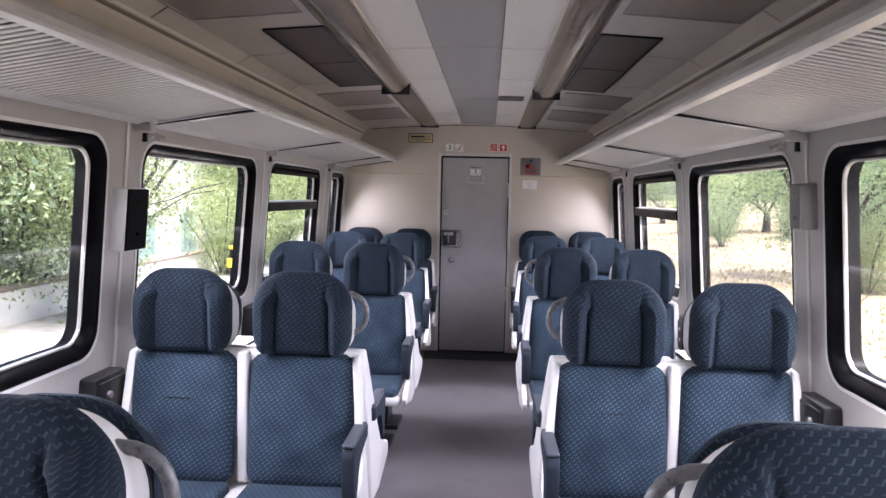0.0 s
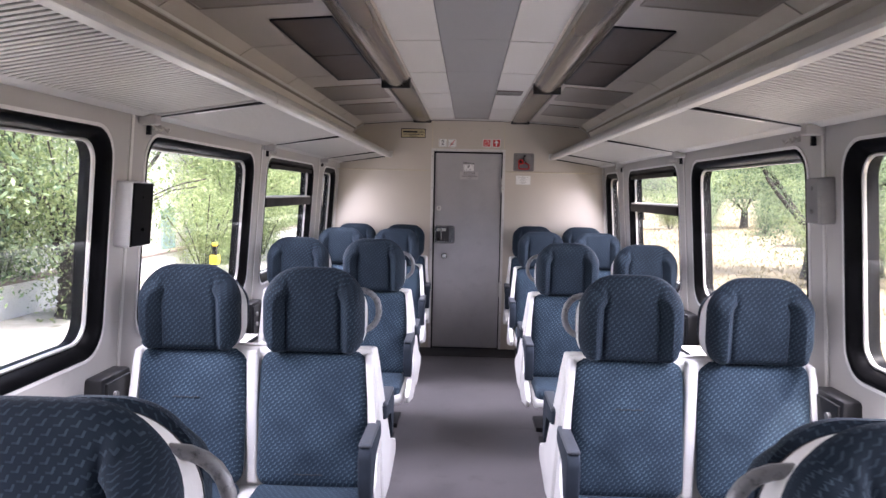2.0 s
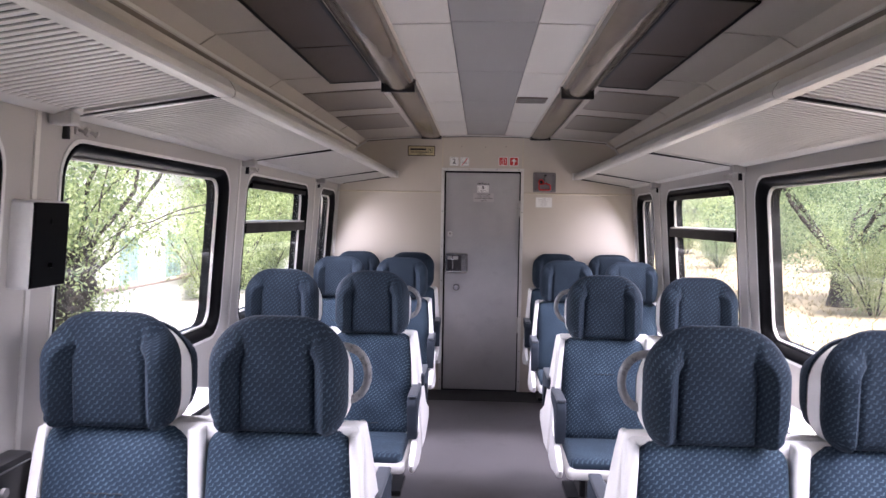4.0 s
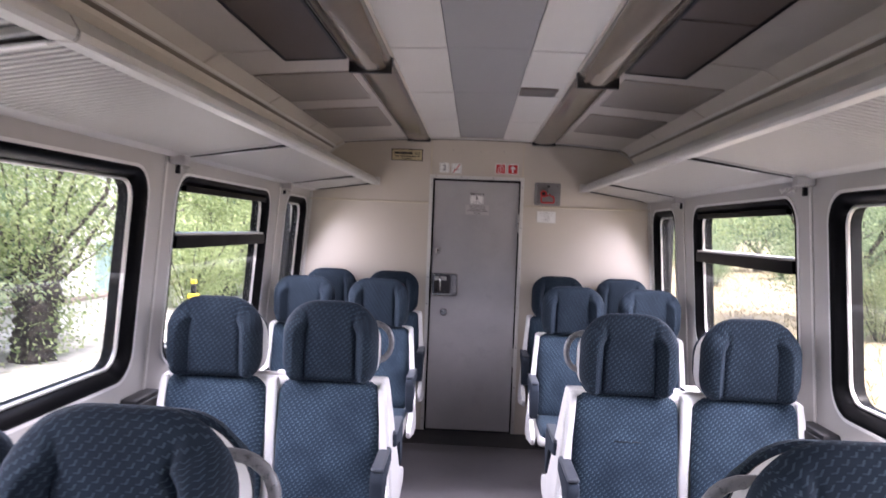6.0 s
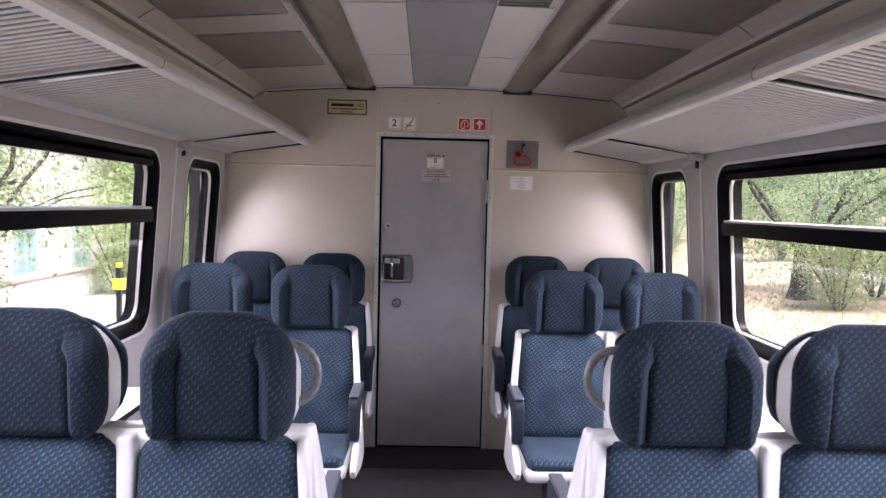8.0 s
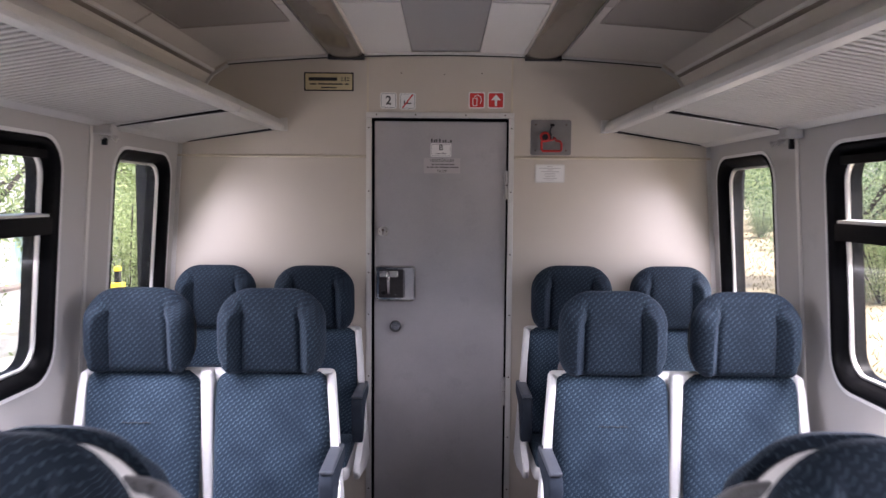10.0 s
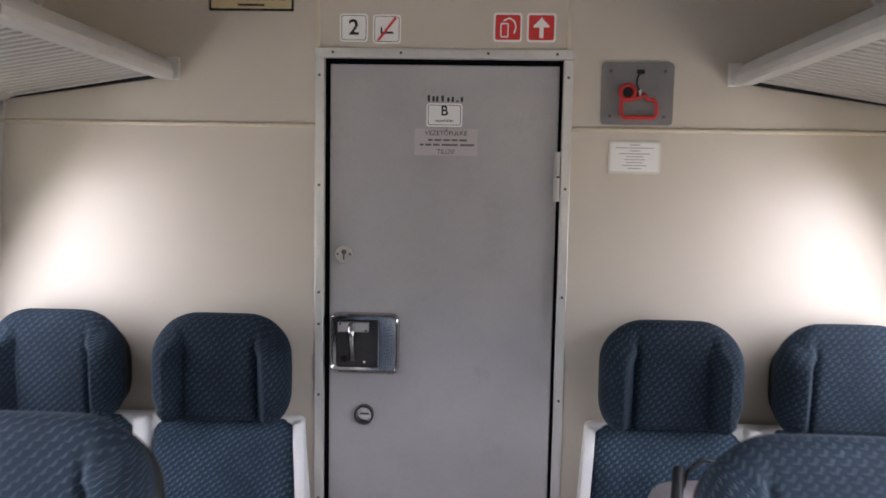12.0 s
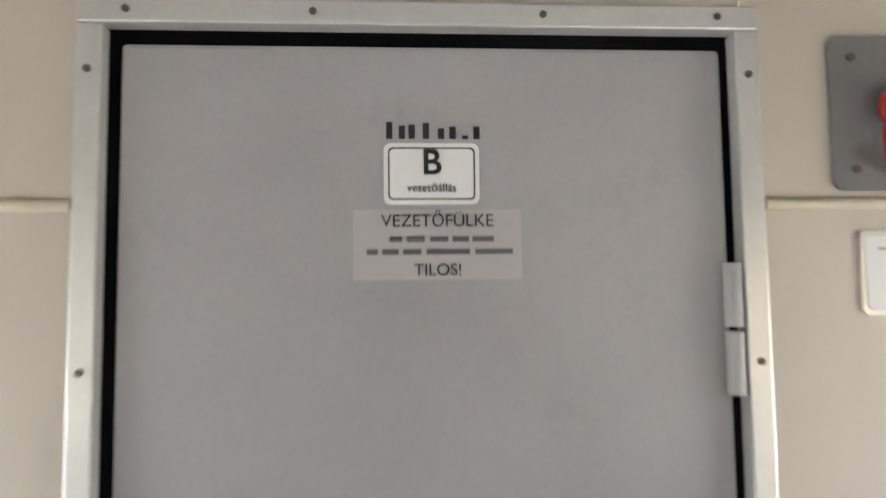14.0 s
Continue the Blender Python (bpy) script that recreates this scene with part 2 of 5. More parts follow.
def plate(bm, outline, holes, z0, z1, m=None, mat=0):
    """A flat plate in the xy plane with rounded or square holes, from z0 to z1."""
    loops = []
    for pts in [outline, *holes]:
        vs = [bm.verts.new((x, y, z0)) for x, y in pts]
        loops.append(vs)
    es = [bm.edges.new((vs[i], vs[(i + 1) % len(vs)])) for vs in loops for i in range(len(vs))]
    got = bmesh.ops.triangle_fill(bm, use_beauty=True, use_dissolve=False, edges=es)
    faces = [g for g in got["geom"] if isinstance(g, bmesh.types.BMFace)]
    top = {}
    for vs in loops:
        for v in vs:
            top[v] = bm.verts.new((v.co.x, v.co.y, z1))
    made = list(faces)
    for f in faces:
        made.append(bm.faces.new([top[v] for v in reversed(f.verts)]))
    for vs in loops:
        for i in range(len(vs)):
            a, b = vs[i], vs[(i + 1) % len(vs)]
            made.append(bm.faces.new((a, b, top[b], top[a])))
    for f in made:
        f.material_index = mat
    if m is not None:
        bmesh.ops.transform(bm, matrix=m, verts=[v for vs in loops for v in vs] + list(top.values()))
    return bm


def extrude_profile(bm, pts, y0, y1, closed=True, mat=0):
    """A profile in x and z, drawn out along y."""
    a = [bm.verts.new((x, y0, z)) for x, z in pts]
    b = [bm.verts.new((x, y1, z)) for x, z in pts]
    n = len(pts)
    fs = [bm.faces.new((a[i], a[(i + 1) % n], b[(i + 1) % n], b[i])) for i in range(n if closed else n - 1)]
    if closed:
        fs += [bm.faces.new(a[::-1]), bm.faces.new(b)]
    for f in fs:
        f.material_index = mat
    return bm


def rings(bm, loops, m):
    """A band swept through rounded rectangles, each (x0, x1, y0, y1, radius, z)."""
    prev = None
    for x0, x1, y0, y1, r, z in loops:
        cur = [bm.verts.new(m @ Vector((x, y, z))) for x, y in rrect(x0, x1, y0, y1, r, 8)]
        if prev:
            for i in range(len(cur)):
                j = (i + 1) % len(cur)
                bm.faces.new((prev[i], prev[j], cur[j], cur[i]))
        prev = cur
    return bm


def tube(bm, pts, r, seg=10):
    """A round bar along a line of points."""
    pts = [Vector(p) for p in pts]
    rings, up = [], None
    for i, p in enumerate(pts):
        d = (pts[min(i + 1, len(pts) - 1)] - pts[max(i - 1, 0)]).normalized()
        side = (up if up is not None else (Vector((0, 0, 1)) if abs(d.z) < 0.9 else Vector((1, 0, 0))))
        a = d.cross(side).normalized()
        up = a.cross(d).normalized()
        rings.append([bm.verts.new(p + r * (math.cos(2 * math.pi * k / seg) * a + math.sin(2 * math.pi * k / seg) * up)) for k in range(seg)])
    for s, t in zip(rings, rings[1:]):
        for k in range(seg):
            bm.faces.new((s[k], s[(k + 1) % seg], t[(k + 1) % seg], t[k]))
    bm.faces.new(rings[0][::-1]), bm.faces.new(rings[-1])
    return bm


# ---- the carriage: measures ----
CX = 0.020          # centre line
Y0, Y1 = -3.6, 7.80  # back and end wall
HALF = 1.425        # half width at the window sill
TILT = 4.2          # lean of the side walls, degrees
CEIL = 2.37
ROWS = (1.28, 3.17, 5.05)  # planes where seats stand back to back


def side_frame(s):
    """Matrix of a side wall: local x along the carriage, y up the wall, z into the room."""
    up = Vector((-s * math.sin(radians(TILT)), 0, math.cos(radians(TILT))))
    along = Vector((0, -s, 0))
    inn = along.cross(up)
    m = Matrix((along, up, inn)).transposed().to_4x4()
    m.translation = Vector((CX + s * HALF, 0, 0)) - up * 0 + Vector((s * math.sin(radians(TILT)), 0, 0))
    return m


# daylight in the window openings
WINDOWS = [(-0.42, 1.13, False), (1.40, 2.97, False), (3.26, 4.84, False), (5.13, 6.65, True), (7.07, 7.71, False)]
for s in (-1, 1):
    for wa, wb, _ in WINDOWS:
        end = wa > 7
        lamp = new("window_daylight", bpy.data.lights.new("window_daylight", "AREA"))
        lamp.data.shape, lamp.data.size, lamp.data.size_y = "RECTANGLE", 0.78 if end else 0.46, 0.36 if end else wb - wa - 0.14
        lamp.data.energy = DAYLIGHT * (0.145 if end else 0.66 * (wb - wa - 0.14) * (1.4 if wa > 5 else 1.0))
        lamp.data.color = (0.965, 0.963, 1.0)
        lamp.data.spread = radians(178 if end else SPREAD)
        mid = Vector((CX + s * (1.31 if end else 1.27), 7.42 if end else (wa + wb) / 2, 1.34 if end else 1.52))
        lamp.matrix_world = Matrix.Translation(mid) @ Matrix.Rotation(radians(-22 * s if end else 0), 4, "Z") @ Matrix.Rotation(radians(90 * s), 4, "Y") @ Matrix.Rotation(radians(-s * (32 if end else LAMP_TILT)), 4, "Y")

# ---- floor, walls, ceiling ----
floor = tagged(part("floor", boxed(CX - 1.5, CX + 1.5, Y0, Y1 + 0.1, -0.06, 0.0), M_FLOOR), "scuffed grey vinyl floor of the carriage aisle", "floor", kind="structure")

SILL, HEAD = 0.965, 1.835
SEAMS = [Y0, 1.27, 3.12, 4.99, 6.86, Y1]
WALL_TOP = 2.02

for s, side in ((-1, "left"), (1, "right")):
    M = side_frame(s)

    def loc(ya, yb):
        return (ya, yb) if s < 0 else (-yb, -ya)
    wall = empty("wall_" + side, Matrix(), "grey-beige moulded carriage side wall with rounded window openings", "wall", kind="structure")
    for a, b in zip(SEAMS, SEAMS[1:]):
        la, lb = loc(a + 0.002, b - 0.002)
        holes = []
        for wa, wb, _ in WINDOWS:
            if a < (wa + wb) / 2 < b:
                p, q = loc(wa - 0.012, wb + 0.012)
                holes.append(rrect(p, q, SILL - 0.012, HEAD + 0.012, 0.13))
        part("panel", plate(bmesh.new(), [(la, 0.0), (lb, 0.0), (lb, WALL_TOP), (la, WALL_TOP)], holes, -0.05, 0.0, M), M_WALL, wall)
    for y in SEAMS[1:-1]:
        p, q = loc(y - 0.011, y + 0.011)
        part("cover_strip", plate(bmesh.new(), rrect(p, q, 0.02, WALL_TOP - 0.1, 0.004, 2), [], 0.0005, 0.006, M), M_TRIM, wall)
    # outer skin closes the wall
    holes = [rrect(*loc(wa, wb), SILL, HEAD, 0.12) for wa, wb, _ in WINDOWS]
    la, lb = loc(Y0, Y1 + 0.1)
    part("outer_skin", plate(bmesh.new(), [(la, -0.1), (lb, -0.1), (lb, WALL_TOP + 0.5), (la, WALL_TOP + 0.5)], holes, -0.10, -0.055, M), M_WALL, wall)
    for k, (wa, wb, hopper) in enumerate(WINDOWS):
        p, q = loc(wa, wb)
        win = empty("window_%d" % (k + 1 if s < 0 else k + 6), Matrix(), "carriage window with thick black rubber frame and clear glass", "window", kind="structure")
        part("reveal", plate(bmesh.new(), rrect(p - 0.012, q + 0.012, SILL - 0.012, HEAD + 0.012, 0.13), [rrect(p + 0.001, q - 0.001, SILL + 0.001, HEAD - 0.001, 0.12)], -0.052, 0.005, M), M_WHITE, win, "bright rounded window reveal")
        prof = ((0.001, -0.10), (0.001, 0.001), (0.005, 0.006), (0.012, 0.007), (0.022, 0.003), (0.032, -0.007), (0.040, -0.020), (0.046, -0.034), (0.049, -0.044), (0.049, -0.10), (0.001, -0.10))
        part("rubber_frame", rings(bmesh.new(), [(p + i, q - i, SILL + i, HEAD - i, 0.12 - i * 0.7, z) for i, z in prof], M), M_RUBBER, win, "thick black rounded rubber frame", smooth=50)
        prof = ((0.0480, -0.050), (0.0480, -0.040), (0.052, -0.036), (0.057, -0.036), (0.060, -0.039), (0.060, -0.050), (0.0480, -0.050))
        part("inner_rim", rings(bmesh.new(), [(p + i, q - i, SILL + i, HEAD - i, 0.12 - i * 0.7, z) for i, z in prof], M), M_TRIM, win, "thin bright metal rim", smooth=50)
        g = part("pane", plate(bmesh.new(), rrect(p + 0.049, q - 0.049, SILL + 0.048, HEAD - 0.048, 0.084), [], -0.056, -0.051, M), M_GLASS, win)
        g.visible_shadow = False
        if hopper:
            part("hopper_bar", plate(bmesh.new(), rrect(p + 0.05, q - 0.05, 1.495, 1.555, 0.006, 2), [], -0.075, 0.004, M), M_RUBBER, win, "black cross bar of the tilting top light")
            part("hopper_rim", plate(bmesh.new(), rrect(p + 0.055, q - 0.055, 1.556, 1.566, 0.003, 2), [], -0.06, -0.004, M), M_TRIM, win)
            part("hopper_top", plate(bmesh.new(), rrect(p + 0.10, q - 0.10, HEAD - 0.075, HEAD - 0.045, 0.006, 2), [], -0.06, 0.004, M), M_RUBBER, win)

# end wall with the cab door opening
OPEN = 0.352
DOOR_TOP = 2.035
PIP = 1.838
endw = empty("wall_end", Matrix(), "beige laminate end wall with yellowed piping", "wall", kind="structure")
EM = Matrix(((1, 0, 0, 0), (0, 0, 1, Y1), (0, 1, 0, 0), (0, 0, 0, 1)))  # local x, y, z -> x, z, depth
for x0, x1, z0, z1 in ((-1.5, -OPEN - 0.02, 0, PIP - 0.004), (OPEN + 0.02, 1.53, 0, PIP - 0.004), (-1.5, -0.372, PIP + 0.004, 2.6), (0.366, 1.53, PIP + 0.004, 2.6), (-0.368, 0.362, DOOR_TOP + 0.02, 2.6)):
    part("panel", boxed(x0, x1, Y1, Y1 + 0.05, z0, z1, bevel=0.0), M_ENDWALL, endw)
for x0, x1 in ((-1.36, -0.38), (0.38, 1.39)):
    bm = bmesh.new()
    cyl(bm, (x0, Y1 - 0.001, PIP), (x1, Y1 - 0.001, PIP), 0.007, 10)
    part("piping", bm, M_PIPING, endw, "yellowed plastic piping", smooth=40)
for x in (-0.370, 0.364):
    part("seam_strip", boxed(x - 0.005, x + 0.005, Y1 - 0.004, Y1 + 0.01, DOOR_TOP + 0.03, 2.36), M_PIPING, endw)
for x, t in ((-1.372, -4.2), (1.412, 4.2)):
    part("corner_strip", boxed(x - 0.018, x + 0.018, Y1 - 0.006, Y1 - 0.0005, 0.9, PIP + 0.08, m=Matrix.Translation((x, 0, 1.4)) @ Matrix.Rotation(radians(-t), 4, "Y") @ Matrix.Translation((-x, 0, -1.4))), M_TRIM, endw)
part("backing", boxed(-1.6, 1.6, Y1 + 0.09, Y1 + 0.13, -0.1, 2.7), M_BLACK, endw)
# unseen wall added to close the saloon, dark to hold bounced light down
tagged(part("unseen_back_wall", boxed(-1.6, 1.6, Y0 - 0.06, Y0, -0.1, 2.7), M_GREY), "plain added end wall out of view, dark grey to cut bounced light", "wall", kind="structure")

# ceiling
ceil = bmesh.new()


def ceil_z(x):
    a = abs(x - CX)
    return 2.366 - 0.052 * (a / 1.1) ** 2


def ceil_quad(x0, x1, y0, y1, drop, mat, thick=0.012):
    """A ceiling plate that follows the gentle curve."""
    n = max(1, int(abs(x1 - x0) / 0.2))
    for i in range(n):
        a, b = x0 + (x1 - x0) * i / n, x0 + (x1 - x0) * (i + 1) / n
        za, zb = ceil_z(a) - drop, ceil_z(b) - drop
        extrude_profile(ceil, [(a, za), (b, zb), (b, zb + thick), (a, za + thick)], y0, y1, mat=mat)


# centre grey strip, white tiles beside it, side panels
ys = [Y1 - 0.01 - 0.975 * i for i in range(13)]
for ya, yb in zip(ys[1:], ys):
    ya = max(ya, Y0)
    if yb > Y0:
        ceil_quad(CX - 0.165, CX + 0.175, ya + 0.002, yb - 0.002, -0.004, 2)
        for x0, x1 in ((CX - 0.405, CX - 0.168), (CX + 0.178, CX + 0.418)):
            ceil_quad(x0, x1, ya + 0.008, yb - 0.008, 0.002, 1)
for s in (-1, 1):
    for ya, yb in zip(ys[1:], ys):
        ya = max(ya, Y0)
        if yb > Y0:
            ceil_quad(CX + s * 0.60, CX + s * 1.10, ya + 0.007, yb - 0.007, 0.0, 0)
            za = ceil_z(CX + 1.10)
            prof = [(CX + s * 1.10, za), (CX + s * 1.182, za - 0.050), (CX + s * 1.192, za - 0.036), (CX + s * 1.105, za + 0.012)]
            extrude_profile(ceil, prof, ya + 0.006, yb - 0.006, mat=0)
    # cove behind the racks
    extrude_profile(ceil, [(CX + s * 1.185, 2.268), (CX + s * 1.197, 2.232), (CX + s * 1.345, 2.02), (CX + s * 1.38, 2.02), (CX + s * 1.26, 2.31)], Y0, Y1, mat=0)
    # edge piping
    extrude_profile(ceil, [(CX + s * 1.166, 2.273), (CX + s * 1.189, 2.261), (CX + s * 1.189, 2.251), (CX + s * 1.169, 2.260)], Y0, Y1, mat=1)
    extrude_profile(ceil, [(CX + s * 1.174, 2.2595), (CX + s * 1.190, 2.251), (CX + s * 1.1903, 2.247), (CX + s * 1.176, 2.2555)], Y0, Y1, mat=3)
extrude_profile(ceil, [(CX - 1.45, 2.43), (CX + 1.45, 2.43), (CX + 1.45, 2.47), (CX - 1.45, 2.47)], Y0 - 0.05, Y1 + 0.1, mat=4)
# trim along the top of the end wall
ceil_quad(CX - 1.1, CX + 1.1, Y1 - 0.018, Y1 - 0.002, 0.014, 1, 0.012)
ceil_quad(CX - 1.1, CX + 1.1, Y1 - 0.010, Y1 - 0.001, 0.019, 4, 0.005)
for s in (-1, 1):
    for (xa, za), (xb, zb) in (((1.10, 2.300), (1.180, 2.252)), ((1.180, 2.254), (1.338, 2.03))):
        d = Vector((xb - xa, zb - za)).normalized()
        nx, nz = -d.y * -0.014, d.x * -0.014
        extrude_profile(ceil, [(CX + s * xa, za), (CX + s * xb, zb), (CX + s * (xb + nx), zb + nz), (CX + s * (xa + nx), za + nz)], Y1 - 0.016, Y1 - 0.002, mat=1)
ceiling = tagged(part("ceiling", ceil, [M_CEIL, M_CEILW, M_CEILG, M_EDGE, M_BLACK]), "panelled carriage ceiling with grey centre strip and white tiles", "ceiling", kind="structure")

# ---- ceiling fittings ----


def light_cover(s, y0, y1, deep):
    """A long unlit light: rounded frosted trough in a housing."""
    x0, x1 = CX + s * 0.405, CX + s * 0.585
    e = empty("ceiling_light", pose((x0 + x1) / 2, (y0 + y1) / 2, 2.36), "unlit long ceiling light with brownish frosted cover", "ceiling light", "lights along the ceiling")
    h, w = (y1 - y0) / 2, 0.088
    bm = bmesh.new()
    n = 12
    pts = [(w * math.cos(math.pi * i / n), -deep * abs(math.sin(math.pi * i / n)) ** (0.75 if deep > 0.05 else 0.35)) for i in range(n + 1)]
    pts += [(-w, 0.03), (w, 0.03)]
    extrude_profile(bm, pts, -h, h)
    part("cover", bm, M_TUBE, e, "brownish frosted trough", smooth=40)
    part("rail", boxed(-s * 0.088 - 0.008, -s * 0.088 + 0.008, -h, h, -0.012, 0.02, bevel=0.002), M_CEIL, e)
    part("rail", boxed(s * 0.088 - 0.008, s * 0.088 + 0.008, -h, h, -0.012, 0.02, bevel=0.002), M_CEIL, e)
    for yy in (-h, h):
        part("end_cap", boxed(-w - 0.004, w + 0.004, yy - 0.012, yy + 0.012, -deep - 0.006, 0.02, bevel=0.004), M_BLACK, e, "dark end plate")
    return e


for s in (-1, 1):
    yo = 0.06 if s < 0 else -0.12
    light_cover(s, Y0 + 0.2, 1.5, 0.075)
    light_cover(s, 1.54, 5.06 - yo, 0.075)
    light_cover(s, 5.10 - yo, Y1 - 0.04, 0.035)


def mesh_grille(x0, x1, y0, y1, label, mat, bars=True):
    e = empty("ceiling_vent", pose((x0 + x1) / 2, (y0 + y1) / 2, ceil_z((x0 + x1) / 2), 0, math.degrees(math.atan(0.086 * ((x0 + x1) / 2 - CX))), 0), label, "ceiling vent", "vents in the ceiling")
    w, h = (x1 - x0) / 2, (y1 - y0) / 2
    part("mesh", boxed(-w, w, -h, h, -0.006, 0.004), mat, e)
    part("frame", plate(bmesh.new(), rrect(-w - 0.008, w + 0.008, -h - 0.008, h + 0.008, 0.004, 1), [rrect(-w + 0.004, w - 0.004, -h + 0.004, h - 0.004, 0.003, 1)], -0.009, 0.002), M_BLACK if mat is M_GRILLE else M_PERF, e)
    if bars:
        part("cross_bar", boxed(-w, w, -0.006, 0.006, -0.010, 0.002), M_GRILLE, e)
    return e


DARK = "dark mesh air grille set in the ceiling panel"
PALE = "flush grey perforated ceiling panel"
mesh_grille(CX - 0.865, CX - 0.61, 3.36, 5.02, DARK, M_GRILLE)
mesh_grille(CX + 0.61, CX + 0.865, 3.48, 5.14, DARK, M_GRILLE)
mesh_grille(CX - 0.865, CX - 0.61, -0.6, 1.1, DARK, M_GRILLE)
mesh_grille(CX + 0.61, CX + 0.865, -0.6, 1.1, DARK, M_GRILLE)
for s in (-1, 1):
    a, b = sorted((CX + s * 0.64, CX + s * 1.08))
    mesh_grille(a, b, 5.30, 5.98, PALE, M_PERF, False)
    mesh_grille(a, b, 6.30, 7.05, PALE, M_PERF, False)
    mesh_grille(a, b, 1.70, 3.1, PALE, M_PERF, False)
e = empty("air_outlet", pose(CX + 0.275, 5.72, ceil_z(CX + 0.27) - 0.002), "small brown slotted air outlet in a white ceiling tile", "air outlet")
part("body", boxed(-0.095, 0.095, -0.10, 0.10, -0.008, 0.0, bevel=0.002), M_GRILLE, e)
for i in range(5):
    part("slat", boxed(-0.085, 0.085, -0.085 + i * 0.04, -0.075 + i * 0.04, -0.012, -0.006), M_GREY, e)

# ---- luggage racks ----


slat_mesh = {}


def rack(s, y0, y1):
    """One module: ribbed underside between a thick rounded front rail and a rear rail on the wall."""
    xf, xw = 0.82, 1.335
    up = 0.015
    zf, zw = 1.985 + up, 1.925
    e = empty("luggage_rack", pose(CX, (y0 + y1) / 2, 0), "pale enamelled luggage rack with ribbed underside", "luggage rack", "racks along the walls")
    h = (y1 - y0) / 2 - 0.005
    for ya, yb in ((-h - 0.0049, -h + 0.004), (h - 0.004, h + 0.0049)):
        part("joint", extrude_profile(bmesh.new(), [(s * 0.86, 1.968), (s * 1.315, 1.903), (s * 1.315, 1.925), (s * 0.86, 1.993)], ya, yb), M_BLACK, e, "dark joint strip")
    rail = [(0.812, 1.974), (0.814, 1.958), (0.822, 1.951), (0.868, 1.953), (0.884, 1.962), (0.886, 1.972), (0.878, 1.990), (0.872, 2.006), (0.864, 2.014), (0.846, 2.014), (0.830, 2.004)]
    rail = [(x, z + up) for x, z in rail]
    part("front_rail", extrude_profile(bmesh.new(), [(s * x, z) for x, z in rail], -h, h), M_RACK, e, "thick enamelled front rail", smooth=32)
    gap = [(0.850 + (x - 0.850) * 0.93, 1.998 + (z - 1.998) * 0.93) for x, z in rail]
    part("rail_joint", extrude_profile(bmesh.new(), [(s * x, z) for x, z in gap], h + 0.0005, h + 0.0095), M_BLACK, e, "dark gap between the rail lengths")
    back = [(xw - 0.05, zw - 0.012), (xw, zw - 0.03), (xw + 0.01, zw + 0.02), (xw - 0.05, zw + 0.012)]
    part("rear_rail", extrude_profile(bmesh.new(), [(s * x, z) for x, z in back], -h, h), M_RACK, e, smooth=50)
    for yy in (-h + 0.024, h - 0.016):
        bm = bmesh.new()
        extrude_profile(bm, [(s * (xf + 0.05), zf - 0.022), (s * (xw - 0.02), zw - 0.018), (s * (xw - 0.02), zw + 0.012), (s * (xf + 0.05), zf + 0.012)], yy - (0.022 if yy < 0 else 0.012), yy + (0.022 if yy < 0 else 0.012))
        part("end_bar", bm, M_RACK, e)
    sx = [(s * 0.90, zf - 0.033), (s * 1.17, zf - 0.077), (s * 1.17, zf - 0.064), (s * 0.90, zf - 0.020)]
    part("end_strip", extrude_profile(bmesh.new(), sx, -h + 0.006, -h + 0.036), M_SIGNW, e, "bright white strip beside the joint")
    bm = bmesh.new()
    n = int((2 * h - 0.09) / 0.035)
    sl = [(s * (xf + 0.055), zf - 0.022), (s * (xw - 0.04), zw - 0.016), (s * (xw - 0.04), zw - 0.0125), (s * (xf + 0.055), zf - 0.0185)]
    if s not in slat_mesh:
        extrude_profile(bm, sl, 0, 0.0195)
        slat_mesh[s] = bpy.data.meshes.new("slat")
        bmesh.ops.recalc_face_normals(bm, faces=bm.faces)
        bm.to_mesh(slat_mesh[s])
        slat_mesh[s].materials.append(M_SLAT)
    bm.free()
    for i in range(n):
        bar = new("slat", slat_mesh[s])
        bar.parent = e
        bar.location = (0, -h + 0.055 + i * 0.035, 0)
    # near-black sheet added as the shade between the slats
    gap_shade = [(s * (xf + 0.05), zf - 0.009), (s * (xw - 0.03), zw - 0.003), (s * (xw - 0.03), zw + 0.004), (s * (xf + 0.05), zf - 0.002)]
    part("gap_shade", extrude_profile(bmesh.new(), gap_shade, -h, h), M_GAPSHADE, e)
    if y1 < 7:
        part("bracket", boxed(*sorted((s * (xw - 0.055), s * (xw + 0.02))), h - 0.105, h - 0.050, zw - 0.060, zw - 0.02, bevel=0.008), M_WALL, e, "moulded wall bracket")
        part("bracket_plate", boxed(*sorted((s * (xw + 0.010), s * (xw + 0.04))), h - 0.012, h + 0.004, zw - 0.095, zw - 0.015, bevel=0.002), M_BLACK, e, "dark bracket plate")
    else:
        part("end_bracket", boxed(*sorted((s * 0.795, s * 0.835)), h - 0.006, h + 0.004, 1.963, 2.03, bevel=0.004), M_TRIM, e, "small bright end bracket")
    return e


RACKS = {-1: (Y0 + 0.1, -0.40, 1.42, 3.27, 5.11, 6.97, Y1 - 0.015), 1: (Y0 + 0.1, -0.40, 1.42, 3.20, 5.04, 6.90, Y1 - 0.015)}
for s in (-1, 1):
    for a, b in zip(RACKS[s], RACKS[s][1:]):
        rack(s, a, b)

# ---- seats ----


